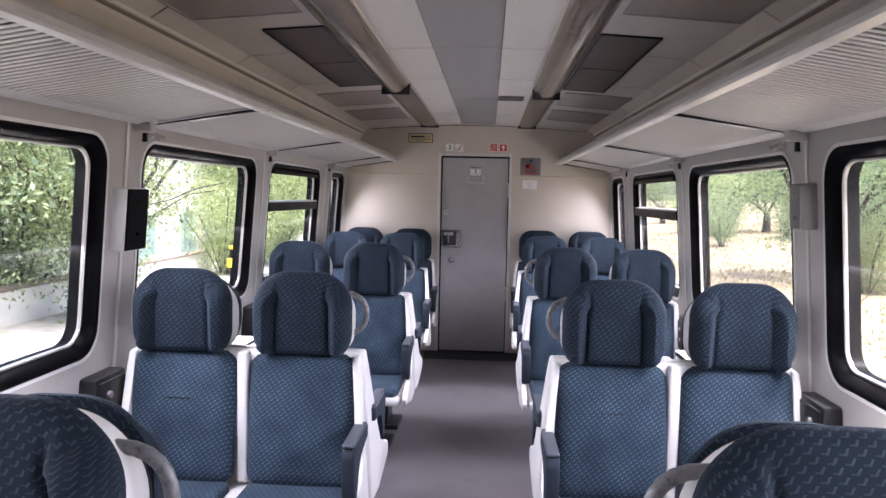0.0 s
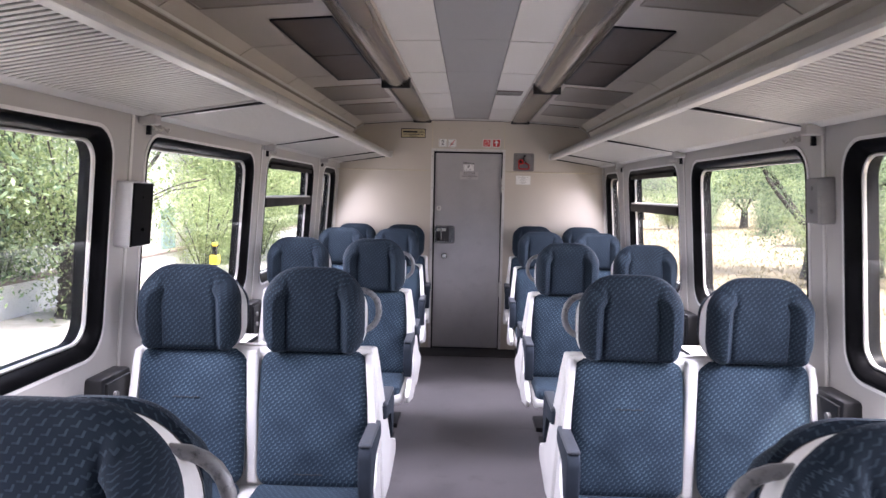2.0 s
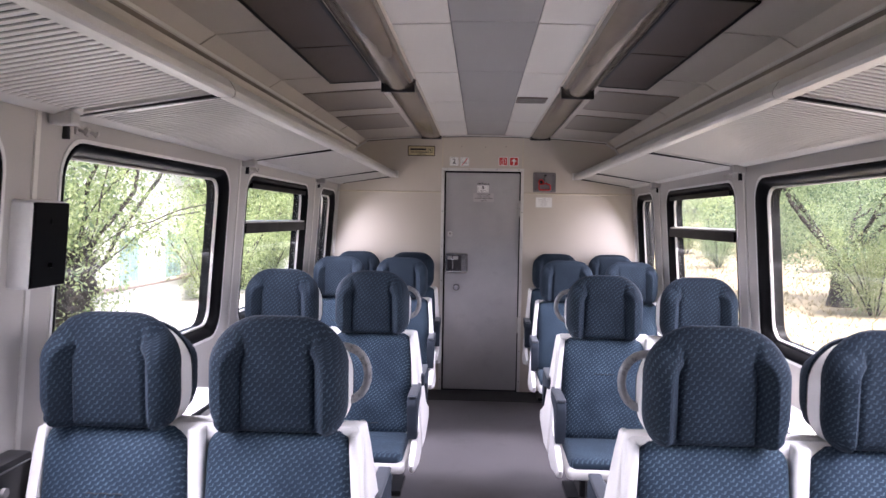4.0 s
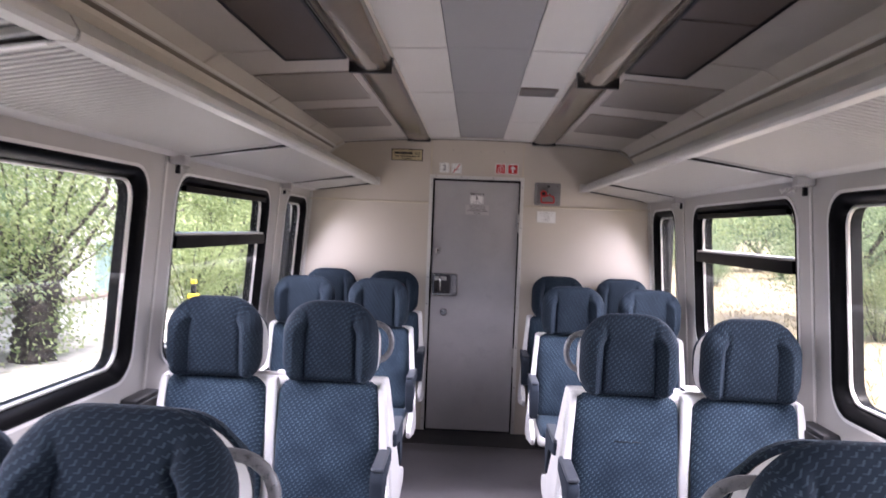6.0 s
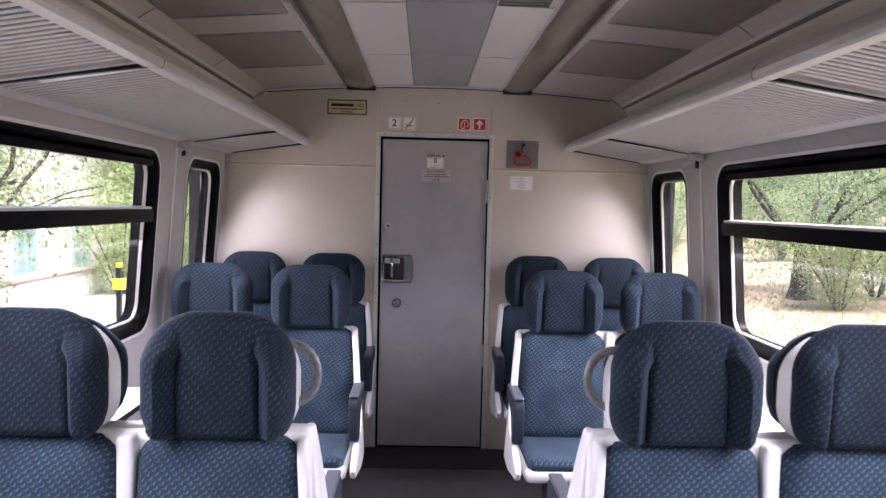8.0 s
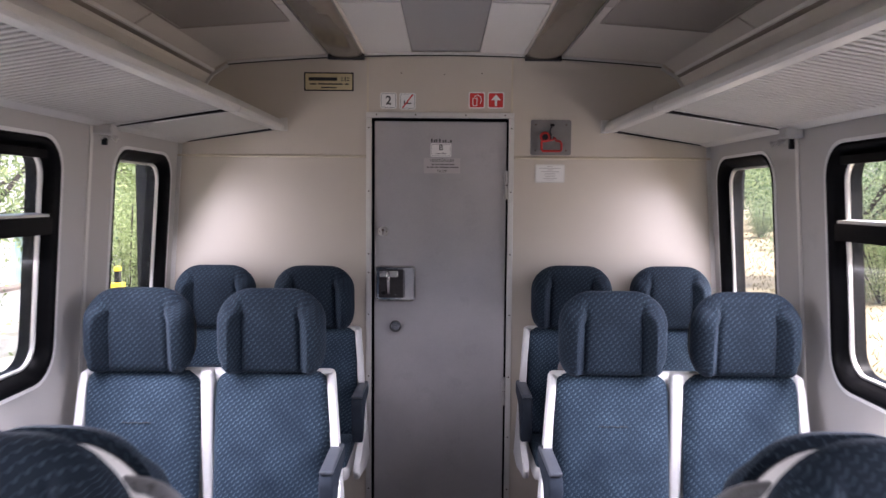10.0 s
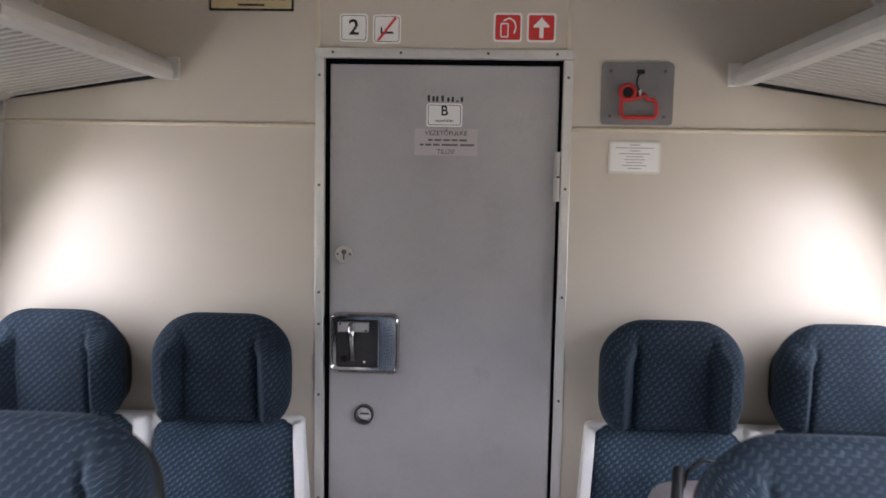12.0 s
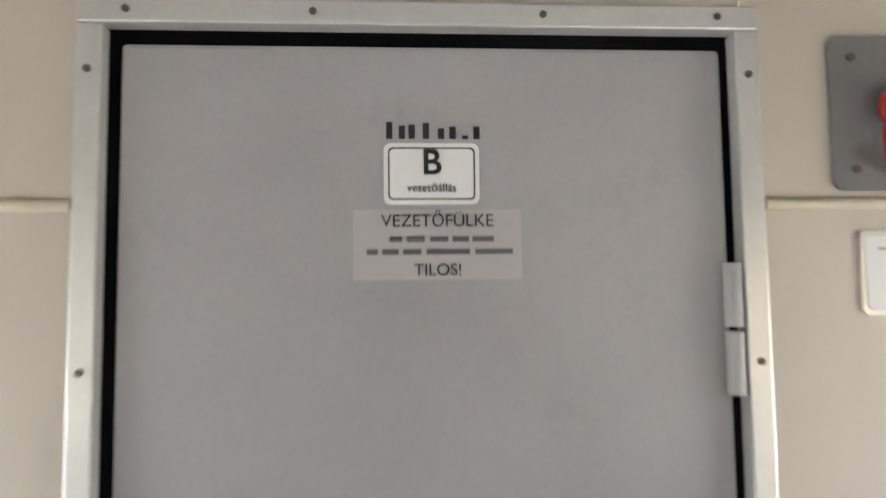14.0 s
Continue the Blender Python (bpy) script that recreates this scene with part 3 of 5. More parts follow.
def pad(bm, x0, x1, z0, z1, depth, r, ybase=0.0, lean=0.0, crown=0.012, nx=14, nz=16):
    """An upholstered panel with rounded outline, bulging to -y, leaning back by lean metres at its top."""
    cx, cz, hw, hh = (x0 + x1) / 2, (z0 + z1) / 2, (x1 - x0) / 2, (z1 - z0) / 2

    def at(u, v, d):
        # map the square onto a rounded rectangle
        x, z = u * hw, v * hh
        ax, az = abs(x) - (hw - r), abs(z) - (hh - r)
        if ax > 0 and az > 0:
            m = max(ax, az)
            k = m / math.hypot(ax, az)
            x, z = math.copysign(hw - r + ax * k, x), math.copysign(hh - r + az * k, z)
        y = ybase - d + lean * ((cz + z) - z0) / (z1 - z0)
        return (cx + x, y, cz + z)

    def steps(n):
        return [math.sin(math.pi / 2 * (2 * i / n - 1)) for i in range(n + 1)]
    front = [[bm.verts.new(at(u, v, depth * (1 - max(abs(u), abs(v)) ** 14 * 0.85) + crown * (1 - u * u) * (1 - v * v))) for u in steps(nx)] for v in steps(nz)]
    back = [[bm.verts.new(at(u, v, 0)) for u in steps(nx)] for v in steps(nz)]
    for g, flip in ((front, False), (back, True)):
        for j in range(nz):
            for i in range(nx):
                q = (g[j][i], g[j][i + 1], g[j + 1][i + 1], g[j + 1][i])
                bm.faces.new(q[::-1] if flip else q)
    ring = lambda g: [g[0][i] for i in range(nx)] + [g[j][nx] for j in range(nz)] + [g[nz][i] for i in range(nx, 0, -1)] + [g[j][0] for j in range(nz, 0, -1)]
    a, b = ring(front), ring(back)
    for i in range(len(a)):
        j = (i + 1) % len(a)
        bm.faces.new((a[i], b[i], b[j], a[j]))
    return bm


def headrest(bm, cx, z0, z1, shell=0, scale=1.0, square=False):
    """Winged headrest cushion (0), the hard shell behind it (1) or its black rim (2)."""
    nu, nv = 56, 24
    hw, hh, cz = 0.203 * scale, (z1 - z0) / 2, (z0 + z1) / 2
    top, low = (0.126, 0.116) if square else (0.145, 0.135), (0.062, 0.098)

    def at(u, v):
        # a rectangle with rounded corners, bulging sides and a softly arched top
        x, z = u * hw, v * hh
        rx, rz = top if v > 0 else low
        rz = min(rz, hh)
        ax, az = (abs(x) - (hw - rx)) / rx, (abs(z) - (hh - rz)) / rz
        if ax > 0 and az > 0:
            k = max(ax, az) / math.hypot(ax, az)
            x, z = math.copysign(hw - rx + ax * k * rx, x), math.copysign(hh - rz + az * k * rz, z)
        if v > 0:
            z += 0.005 * v ** 3 * (1 - u * u)
        return cx + x, cz + z
    front, back = [], []
    for j in range(nv + 1):
        v = math.sin(math.pi / 2 * (2 * j / nv - 1))
        rf, rk = [], []
        for i in range(nu + 1):
            q = 2 * i / nu - 1
            u = 0.45 * q + 0.55 * math.sin(math.pi / 2 * q)
            x, z = at(u, v)
            a = abs(u)
            if shell:
                y0, y1 = ((-0.078, 0.004), (0.0042, 0.012))[shell - 1]
                rf.append(bm.verts.new((x, y0, z)))
                rk.append(bm.verts.new((cx + (x - cx) * 0.99, y1, z)))
                continue
            g = 0.54 - 0.02 * v
            wing = max(0.0, min(1.0, (a - g) / 0.19))
            wing = wing * wing * (3 - 2 * wing)
            fade = max(0.0, min(1.0, (0.95 - v) / 0.75))
            fade = fade * fade * (3 - 2 * fade)
            d = 0.040 + 0.056 * wing * fade * (1 - 0.35 * max(0.0, (a - 0.72) / 0.28)) + 0.012 * (1 - a * a) * (1 - v * v)
            d -= math.exp(-((a - g + 0.008) / 0.032) ** 2) * 0.011 * fade
            edge = max(a, abs(v))
            d *= math.sqrt(max(0.0, 1 - max(0.0, (edge - 0.80) / 0.20) ** 2.4 * 0.93))
            rf.append(bm.verts.new((x, -0.076 - d, z)))
            rk.append(bm.verts.new((cx + (x - cx) * 0.99, -0.074, z)))
        front.append(rf), back.append(rk)
    for g, flip in ((front, False), (back, True)):
        for j in range(nv):
            for i in range(nu):
                q = (g[j][i], g[j][i + 1], g[j + 1][i + 1], g[j + 1][i])
                bm.faces.new(q[::-1] if flip else q)
    ring = lambda g: [g[0][i] for i in range(nu)] + [g[j][nu] for j in range(nv)] + [g[nv][i] for i in range(nu, 0, -1)] + [g[j][0] for j in range(nv, 0, -1)]
    a, b = ring(front), ring(back)
    for i in range(len(a)):
        j = (i + 1) % len(a)
        bm.faces.new((a[i], b[i], b[j], a[j]))
    # cloth lengths from the middle outwards
    uv, along = bm.loops.layers.uv.new("cloth"), {}
    for g in (front, back):
        for row in g:
            for way in (range(nu // 2, nu + 1), range(nu // 2, -1, -1)):
                q, last = 0.0, None
                for i in way:
                    if last is not None:
                        q += (Vector((row[i].co.x, row[i].co.y)) - Vector((last.co.x, last.co.y))).length * (1 if row[i].co.x > cx else -1)
                    last = row[i]
                    along[last] = q
    rise = {}
    for g in (front, back):
        q, last = 0.0, None
        for row in g:
            p = row[nu // 2].co
            q += math.hypot(p.y - last.y, p.z - last.z) if last else 0.0
            last = p
            for vert in row:
                rise[vert] = q
    for f in bm.faces:
        for lp in f.loops:
            lp[uv].uv = (along[lp.vert] + 0.5, rise[lp.vert])
    return bm


SEAT_LABEL = "double passenger seat in blue patterned plush with white moulded shell"
ZG = 0.975   # top of the shell
HZ0, HZ1 = 0.966, 1.303


def double_seat(s, loop, drop=0.0, single=False):
    """A pair of seats that faces -y; the aisle lies at x * s > 0. Origin on the floor at the back plane."""
    e = empty("double_seat", Matrix(), SEAT_LABEL, "train seat", "seats in the saloon")
    ca, cw = s * 0.249, -s * 0.249
    top = HZ1 - drop - (0.022 if single else 0.0)
    # shell: back board with a broad rim, side cheeks, seat pan and lip
    bm = bmesh.new()
    box(bm, -0.480, 0.480, -0.062, -0.002, 0.34, ZG - 0.005, bevel=0.022, seg=3)
    box(bm, -0.024, 0.024, -0.098, -0.03, 0.42, ZG - 0.004, bevel=0.014, seg=3)
    for sx in (-1, 1):
        prof = [(-0.03, ZG - 0.01), (-0.085, ZG - 0.015), (-0.11, 0.90), (-0.175, 0.60), (-0.24, 0.50), (-0.50, 0.425), (-0.525, 0.385), (-0.50, 0.345), (-0.22, 0.30), (-0.04, 0.30)]
        flare = 0.045 if sx == s else 0.005
        out = [0.482 + flare * min(1, max(0, (0.95 - z) / 0.38)) for y, z in prof]
        vs0 = [bm.verts.new((sx * o, y, z)) for o, (y, z) in zip(out, prof)]
        vs1 = [bm.verts.new((sx * (o - 0.030), y, z)) for o, (y, z) in zip(out, prof)]
        n = len(prof)
        fs = [bm.faces.new((vs0[i], vs0[(i + 1) % n], vs1[(i + 1) % n], vs1[i])) for i in range(n)] + [bm.faces.new(vs0), bm.faces.new(vs1[::-1])]
        bmesh.ops.bevel(bm, geom=list({ed for f in fs[-2:] for ed in f.edges}), offset=0.012, segments=3, affect="EDGES", profile=0.5)
    box(bm, -0.48, 0.48, -0.52, -0.05, 0.335, 0.405, bevel=0.028, seg=3)
    part("shell", bm, M_WHITE, e, "white moulded shell", smooth=50)
    for c in (cw, ca):
        part("backrest", pad(bmesh.new(), c - 0.222, c + 0.222, 0.425, ZG - 0.008, 0.052, 0.064, ybase=-0.125, lean=0.078), M_FAB, e, smooth=55)
        hs = part("headrest", headrest(bmesh.new(), c, HZ0, top, 0, 0.86 if drop else 1.0, single), M_FABHEAD_SHADED, e, "winged headrest in blue plush, darkened for shade", smooth=60)
        part("headrest_shell", headrest(bmesh.new(), c, HZ0 + 0.004, top - 0.040, 1, 0.90 if single else 0.84 if drop else 1.0, single), M_BLACK if single else M_BLACK if drop else M_WHITE, hs, "black back" if single else "black headrest back" if drop else "white hard headrest shell", smooth=40)
        part("shell_rim", headrest(bmesh.new(), c, HZ0 + 0.006, top - 0.042, 2, 0.90 if single else 0.84 if drop else 1.0, single), M_BLACK, hs, "black rim", smooth=40)
        q = boxed(c - 0.216, c + 0.216, -0.515, -0.13, 0.375, 0.446, bevel=0.03, seg=4)
        part("seat_cushion", q, M_FABSEAT, e, smooth=55)
        zc, yc = (0.785, -0.1395) if (c == cw) == (s > 0) else (0.50, -0.183)
        bm = bmesh.new()
        tube(bm, [(c - 0.055 + 0.0122 * i, yc - 0.0005, zc + 0.0018 * math.sin(i * 1.9)) for i in range(10)], 0.0016, 6)
        part("stitch", bm, M_INK, e, "dark stitched crease")
    # aisle armrest: upholstered arm with a drooping front
    bm = bmesh.new()
    xa = s * 0.500
    prof = [(-0.10, 0.695), (-0.37, 0.700), (-0.405, 0.680), (-0.415, 0.645), (-0.400, 0.53), (-0.375, 0.475), (-0.340, 0.48), (-0.315, 0.57), (-0.265, 0.630), (-0.10, 0.640)]
    v0 = [bm.verts.new((xa - 0.025, y, z)) for y, z in prof]
    v1 = [bm.verts.new((xa + 0.025, y, z)) for y, z in prof]
    n = len(prof)
    for i in range(n):
        bm.faces.new((v0[i], v0[(i + 1) % n], v1[(i + 1) % n], v1[i]))
    f0, f1 = bm.faces.new(v0), bm.faces.new(v1[::-1])
    bmesh.ops.bevel(bm, geom=list(f0.edges) + list(f1.edges), offset=0.008, segments=2, affect="EDGES", profile=0.5)
    arm = part("armrest", bm, M_ARM, e, "dark navy upholstered aisle armrest", smooth=50)
    part("arm_cap", boxed(xa - 0.024, xa + 0.024, -0.404, -0.11, 0.690, 0.706, bevel=0.007, seg=3), M_ARMCAP, arm, "worn blue-grey vinyl top")
    if loop:
        bm = bmesh.new()
        pts = []
        for i in range(13):
            a = math.pi * (i / 12)
            pts.append((s * (0.249 + 0.150 + 0.100 * math.sin(a) ** 0.7), -0.020, 1.130 + 0.084 * math.cos(a)))
        tube(bm, pts, 0.0125, 10)
        part("grab_loop", bm, M_LOOP, e, "scuffed grey plastic grab loop", smooth=60)
    # pedestal
    for x in (-s * 0.30, s * 0.30):
        part("leg", boxed(x - 0.03, x + 0.03, -0.34, -0.10, 0.0, 0.345, bevel=0.008), M_BLACK, e)
    part("foot_rail", boxed(-0.40, 0.40, -0.36, -0.08, 0.0, 0.03, bevel=0.006), M_BLACK, e)
    return e


PX = {-1: 0.862, 1: 0.886}   # the pairs stand a little unevenly about the aisle
proto = {}


def place(s_local, loop, m, drop=0.0, single=False):
    k = (s_local, loop, drop, single)
    if k not in proto:
        proto[k] = double_seat(s_local, loop, drop, single)
        proto[k].matrix_world = m
        return proto[k]
    return copy_thing(proto[k], m)


for y in ROWS:
    for side in (-1, 1):
        place(-side, True, pose(CX + side * PX[side], y - 0.004, 0))
        place(side, False, pose(CX + side * PX[side], y + 0.004, 0, 0, 0, 180), 0.045)
for y in (6.83, Y1 - 0.008):
    for side in (-1, 1):
        place(-side, False, pose(CX + side * (0.889 if y < 7 else 0.898), y, 0 if y < 7 else 0.003 + 0.005 * side), 0.0, True)

# ---- the end door and its fittings ----
door = empty("door_1", Matrix(), "closed grey painted cab door with chrome latch", "door", kind="structure")
LEAF = Y1 + 0.014
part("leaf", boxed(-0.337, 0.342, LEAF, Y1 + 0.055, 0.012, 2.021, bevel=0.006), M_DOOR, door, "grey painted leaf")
part("seal", plate(bmesh.new(), [(-0.362, 0), (0.362, 0), (0.362, 2.045), (-0.362, 2.045)], [[(-0.335, 0.004), (0.340, 0.004), (0.340, 2.019), (-0.335, 2.019)]], 0.018, 0.05, EM), M_RUBBER, door, "black rubber seal")
for x0, x1 in ((-0.378, -0.351), (0.351, 0.378)):
    st = part("frame_strip", boxed(x0, x1, Y1 - 0.006, Y1 + 0.03, 0, 2.036, bevel=0.002), M_TRIM, door, "pale aluminium frame strip")
    for z in (1.985, 1.662, 1.340, 1.243, 1.025, 0.70, 0.38, 0.10):
        if z == 1.243 and x0 > 0:
            continue
        part("screw", cyl(bmesh.new(), ((x0 + x1) / 2, Y1 - 0.0085, z), ((x0 + x1) / 2, Y1 - 0.004, z), 0.0042, 10), M_GRILLE, st)
st = part("frame_strip", boxed(-0.378, 0.378, Y1 - 0.007, Y1 + 0.03, 2.037, 2.064, bevel=0.002), M_TRIM, door, "pale aluminium frame strip")
for x in (-0.325, -0.125, 0.130, 0.330):
    part("screw", cyl(bmesh.new(), (x, Y1 - 0.0095, 2.051), (x, Y1 - 0.005, 2.051), 0.0042, 10), M_GRILLE, st)
for z0 in (0.55, 1.625):
    hg = part("hinge", cyl(bmesh.new(), (0.341, LEAF - 0.010, z0), (0.341, LEAF - 0.010, z0 + 0.070), 0.0105, 14), M_WALL, door, "pale metal hinge barrel", smooth=40)
    part("knuckle", cyl(bmesh.new(), (0.341, LEAF - 0.010, z0 + 0.075), (0.341, LEAF - 0.010, z0 + 0.146), 0.0105, 14), M_WALL, hg, smooth=40)

M_PAN = surface("dark_steel_pan", (0.085, 0.08, 0.08), 0.35, metal=0.8, vary=0.2, grain=60, stain=9, bump=0.05)
# latch: pressed chrome pan with a pull handle
latch = part("latch", plate(bmesh.new(), rrect(-0.330, -0.122, 1.094, 1.277, 0.024), [rrect(-0.312, -0.178, 1.112, 1.259, 0.008)], -0.004, 0.012, EM), M_CHROME, door, "worn chrome recessed latch pan", smooth=30)
bm = rings(bmesh.new(), [(-0.332 + i, -0.120 - i, 1.092 + i, 1.279 - i, 0.026 - i * 0.5, z) for i, z in ((0, 0.013), (0, 0.0), (0.002, -0.007), (0.006, -0.011), (0.010, -0.007), (0.013, 0.002), (0.013, 0.010))], EM)
part("rim", bm, M_CHROME, latch, smooth=30)
part("pan", boxed(-0.313, -0.177, LEAF - 0.002, LEAF + 0.004, 1.111, 1.260), M_PAN, latch, "dark recessed pan")
part("side_plate", boxed(-0.186, -0.180, LEAF - 0.016, LEAF, 1.104, 1.268, bevel=0.002), M_CHROME, latch)
part("mount", boxed(-0.309, -0.213, LEAF - 0.014, LEAF - 0.001, 1.218, 1.250, bevel=0.004), M_ALU, latch)
bm = bmesh.new()
tube(bm, [(-0.266, LEAF - 0.012, 1.238), (-0.266, LEAF - 0.030, 1.236), (-0.264, LEAF - 0.034, 1.220), (-0.263, LEAF - 0.030, 1.19), (-0.262, LEAF - 0.014, 1.135)], 0.011, 10)
part("pull", bm, M_CHROME, latch, smooth=60)
part("button", cyl(bmesh.new(), (-0.288, LEAF - 0.008, 1.136), (-0.288, LEAF, 1.136), 0.011, 16), M_BLACK, latch, smooth=40)
for x, z in ((-0.300, 1.244), (-0.222, 1.224), (-0.226, 1.128)):
    part("screw", cyl(bmesh.new(), (x, LEAF - 0.0165, z), (x, LEAF - 0.001, z), 0.0035, 10), M_CHROME, latch)
lock = part("lock_rose", cyl(bmesh.new(), (-0.292, LEAF - 0.005, 1.455), (-0.292, LEAF + 0.002, 1.455), 0.026, 28), M_ALU, door, "round chrome lock rose", smooth=40)
part("keyhole", cyl(bmesh.new(), (-0.292, LEAF - 0.0075, 1.462), (-0.292, LEAF - 0.004, 1.462), 0.0075, 16), M_GRILLE, lock, smooth=40)
part("keyhole", boxed(-0.2945, -0.2895, LEAF - 0.007, LEAF - 0.004, 1.438, 1.46), M_GRILLE, lock)
for x in (-0.311, -0.273):
    part("screw", cyl(bmesh.new(), (x, LEAF - 0.0065, 1.455), (x, LEAF - 0.004, 1.455), 0.0035, 10), M_GRILLE, lock)
cup = part("key_cylinder", plate(bmesh.new(), [(-0.226 + 0.030 * math.cos(i * math.pi / 14), 0.963 + 0.030 * math.sin(i * math.pi / 14)) for i in range(28)], [[(-0.226 + 0.024 * math.cos(i * math.pi / 14), 0.963 + 0.024 * math.sin(i * math.pi / 14)) for i in range(28)]], -0.004, 0.014, EM @ pose(0, 0, 0)), M_PAN, door, "round chrome key cylinder", smooth=40)
part("plug", cyl(bmesh.new(), (-0.226, LEAF - 0.002, 0.963), (-0.226, LEAF + 0.004, 0.963), 0.0245, 28), M_CHROME, cup, smooth=40)
part("slot", boxed(-0.240, -0.212, LEAF - 0.004, LEAF - 0.001, 0.9615, 0.9645), M_INK, cup)
# dark strip laid on the floor as the shade at the door foot
bm = boxed(CX - 1.32, CX + 1.32, 7.42, Y1 - 0.002, -0.002, 0.004, bevel=0.002)
tagged(part("threshold", bm, surface("black_floor_shade", (0.022, 0.021, 0.022), 0.6, vary=0.4, grain=120, stain=4, bump=0.2, dirt=(0.05, 0.047, 0.046), dirt_at=0.6)), "near-black floor strip before the cab door, coloured for shade", "threshold", kind="structure")


def letters(text, size, x, z, y, mat, parent, name="lettering", bold=0.0, shear=0.0):
    cu = bpy.data.curves.new(name, "FONT")
    cu.body, cu.size, cu.align_x, cu.align_y, cu.extrude, cu.offset, cu.shear = text, size, "CENTER", "CENTER", 0.0004, bold, shear
    tmp = bpy.data.objects.new(name, cu)
    scene.collection.objects.link(tmp)
    bpy.context.view_layer.update()
    me = bpy.data.meshes.new_from_object(tmp.evaluated_get(bpy.context.evaluated_depsgraph_get()))
    bpy.data.objects.remove(tmp)
    me.materials.clear()
    me.materials.append(mat)
    me.transform(pose(x, y, z, 90))
    ob = new(name, me)
    ob.parent = parent
    return ob


def bars(rows, y, mat, parent):
    """Illegible lines of print: x centre, z, width, height each."""
    for x, z, w, h in rows:
        part("print_line", boxed(x - w / 2, x + w / 2, y - 0.0006, y + 0.0004, z - h / 2, z + h / 2), mat, parent)


def sticker(name, x0, x1, z0, z1, y, mat, label, r=0.008, thick=0.0015, cat="sign", ink=None):
    """A thin plate with rounded corners and a fine inner line."""
    e = empty(name, Matrix(), label, cat)
    part("backing", plate(bmesh.new(), rrect(x0, x1, z0, z1, r, 4), [], -thick, 0.0, EM @ pose(0, 0, y - Y1)), mat, e)
    if ink:
        part("border", plate(bmesh.new(), rrect(x0 + 0.005, x1 - 0.005, z0 + 0.005, z1 - 0.005, r * 0.7, 4), [rrect(x0 + 0.0065, x1 - 0.0065, z0 + 0.0065, z1 - 0.0065, r * 0.6, 4)], -thick - 0.0006, -thick + 0.0002, EM @ pose(0, 0, y - Y1)), ink, e)
    return e


# stickers on the door
e = sticker("door_label", -0.049, 0.058, 1.840, 1.909, LEAF, M_SIGNW, "white rectangular sticker lettered B on the cab door", ink=M_INK)
letters("B", 0.040, 0.0045, 1.886, LEAF - 0.0022, M_INK, e, bold=0.0006)
letters("vezet\u0151\u00e1ll\u00e1s", 0.0125, 0.0045, 1.858, LEAF - 0.0022, M_INK, e)
e = sticker("notice_label", -0.083, 0.104, 1.756, 1.834, LEAF, M_CLEAR, "faded translucent warning sticker with dark lettering on the door", r=0.002)
letters("VEZET\u0150F\u00dcLKE", 0.0195, 0.0105, 1.821, LEAF - 0.0022, M_INK, e)
letters("TILOS!", 0.0185, 0.0105, 1.7665, LEAF - 0.0022, M_INK, e)
bars([(-0.036, 1.801, 0.014, 0.006), (-0.014, 1.801, 0.020, 0.006), (0.012, 1.801, 0.020, 0.006), (0.036, 1.801, 0.018, 0.006), (0.061, 1.801, 0.024, 0.006),
      (-0.062, 1.787, 0.012, 0.006), (-0.042, 1.787, 0.018, 0.006), (-0.018, 1.787, 0.020, 0.006), (0.022, 1.787, 0.048, 0.006), (0.073, 1.787, 0.042, 0.006)], LEAF - 0.002, M_FAINT, e)
e = empty("pen_scrawl", Matrix(), "scrawled black pen marks above the door sticker", "writing")
for i, (dx, h) in enumerate(((0, 0.019), (0.014, 0.015), (0.025, 0.016), (0.041, 0.018), (0.058, 0.012), (0.071, 0.014), (0.085, 0.004), (0.098, 0.014))):
    part("print_line", boxed(-0.046 + dx, -0.039 + dx, LEAF - 0.0008, LEAF + 0.0004, 1.914, 1.914 + h), M_INK, e)

# signs over the door
WZ = (2.082, 2.163)
e = sticker("class_sign", -0.306, -0.223, WZ[0], WZ[1], Y1, M_SIGNW, "white square sign with a black figure 2", r=0.010, ink=M_INK)
letters("2", 0.062, -0.2645, 2.1215, Y1 - 0.0024, M_INK, e, bold=0.0010)
e = sticker("no_feet_sign", -0.209, -0.126, WZ[0] - 0.004, WZ[1] - 0.002, Y1, M_SIGNW, "white square sign with a struck-out seat symbol", r=0.010, ink=M_INK)
part("symbol", boxed(-0.186, -0.181, Y1 - 0.0026, Y1 - 0.001, 2.106, 2.124), M_INK, e)
part("symbol", boxed(-0.186, -0.148, Y1 - 0.0026, Y1 - 0.001, 2.106, 2.112), M_INK, e)
bm = boxed(-0.0035, 0.0035, Y1 - 0.0034, Y1 - 0.002, -0.042, 0.042)
bmesh.ops.transform(bm, matrix=Matrix.Translation((-0.1675, 0, 2.119)) @ Matrix.Rotation(radians(38), 4, "Y"), verts=bm.verts)
part("strike", bm, M_SIGNR, e, "red diagonal stroke")


def red_sign(name, x0, x1, label):
    e = sticker(name, x0, x1, WZ[0] + 0.004, WZ[1] + 0.006, Y1, M_SIGNW, label, r=0.010)
    part("field", plate(bmesh.new(), rrect(x0 + 0.006, x1 - 0.006, WZ[0] + 0.010, WZ[1], 0.006, 4), [], -0.0024, -0.001, EM), M_SIGNR, e, "red field")
    return e


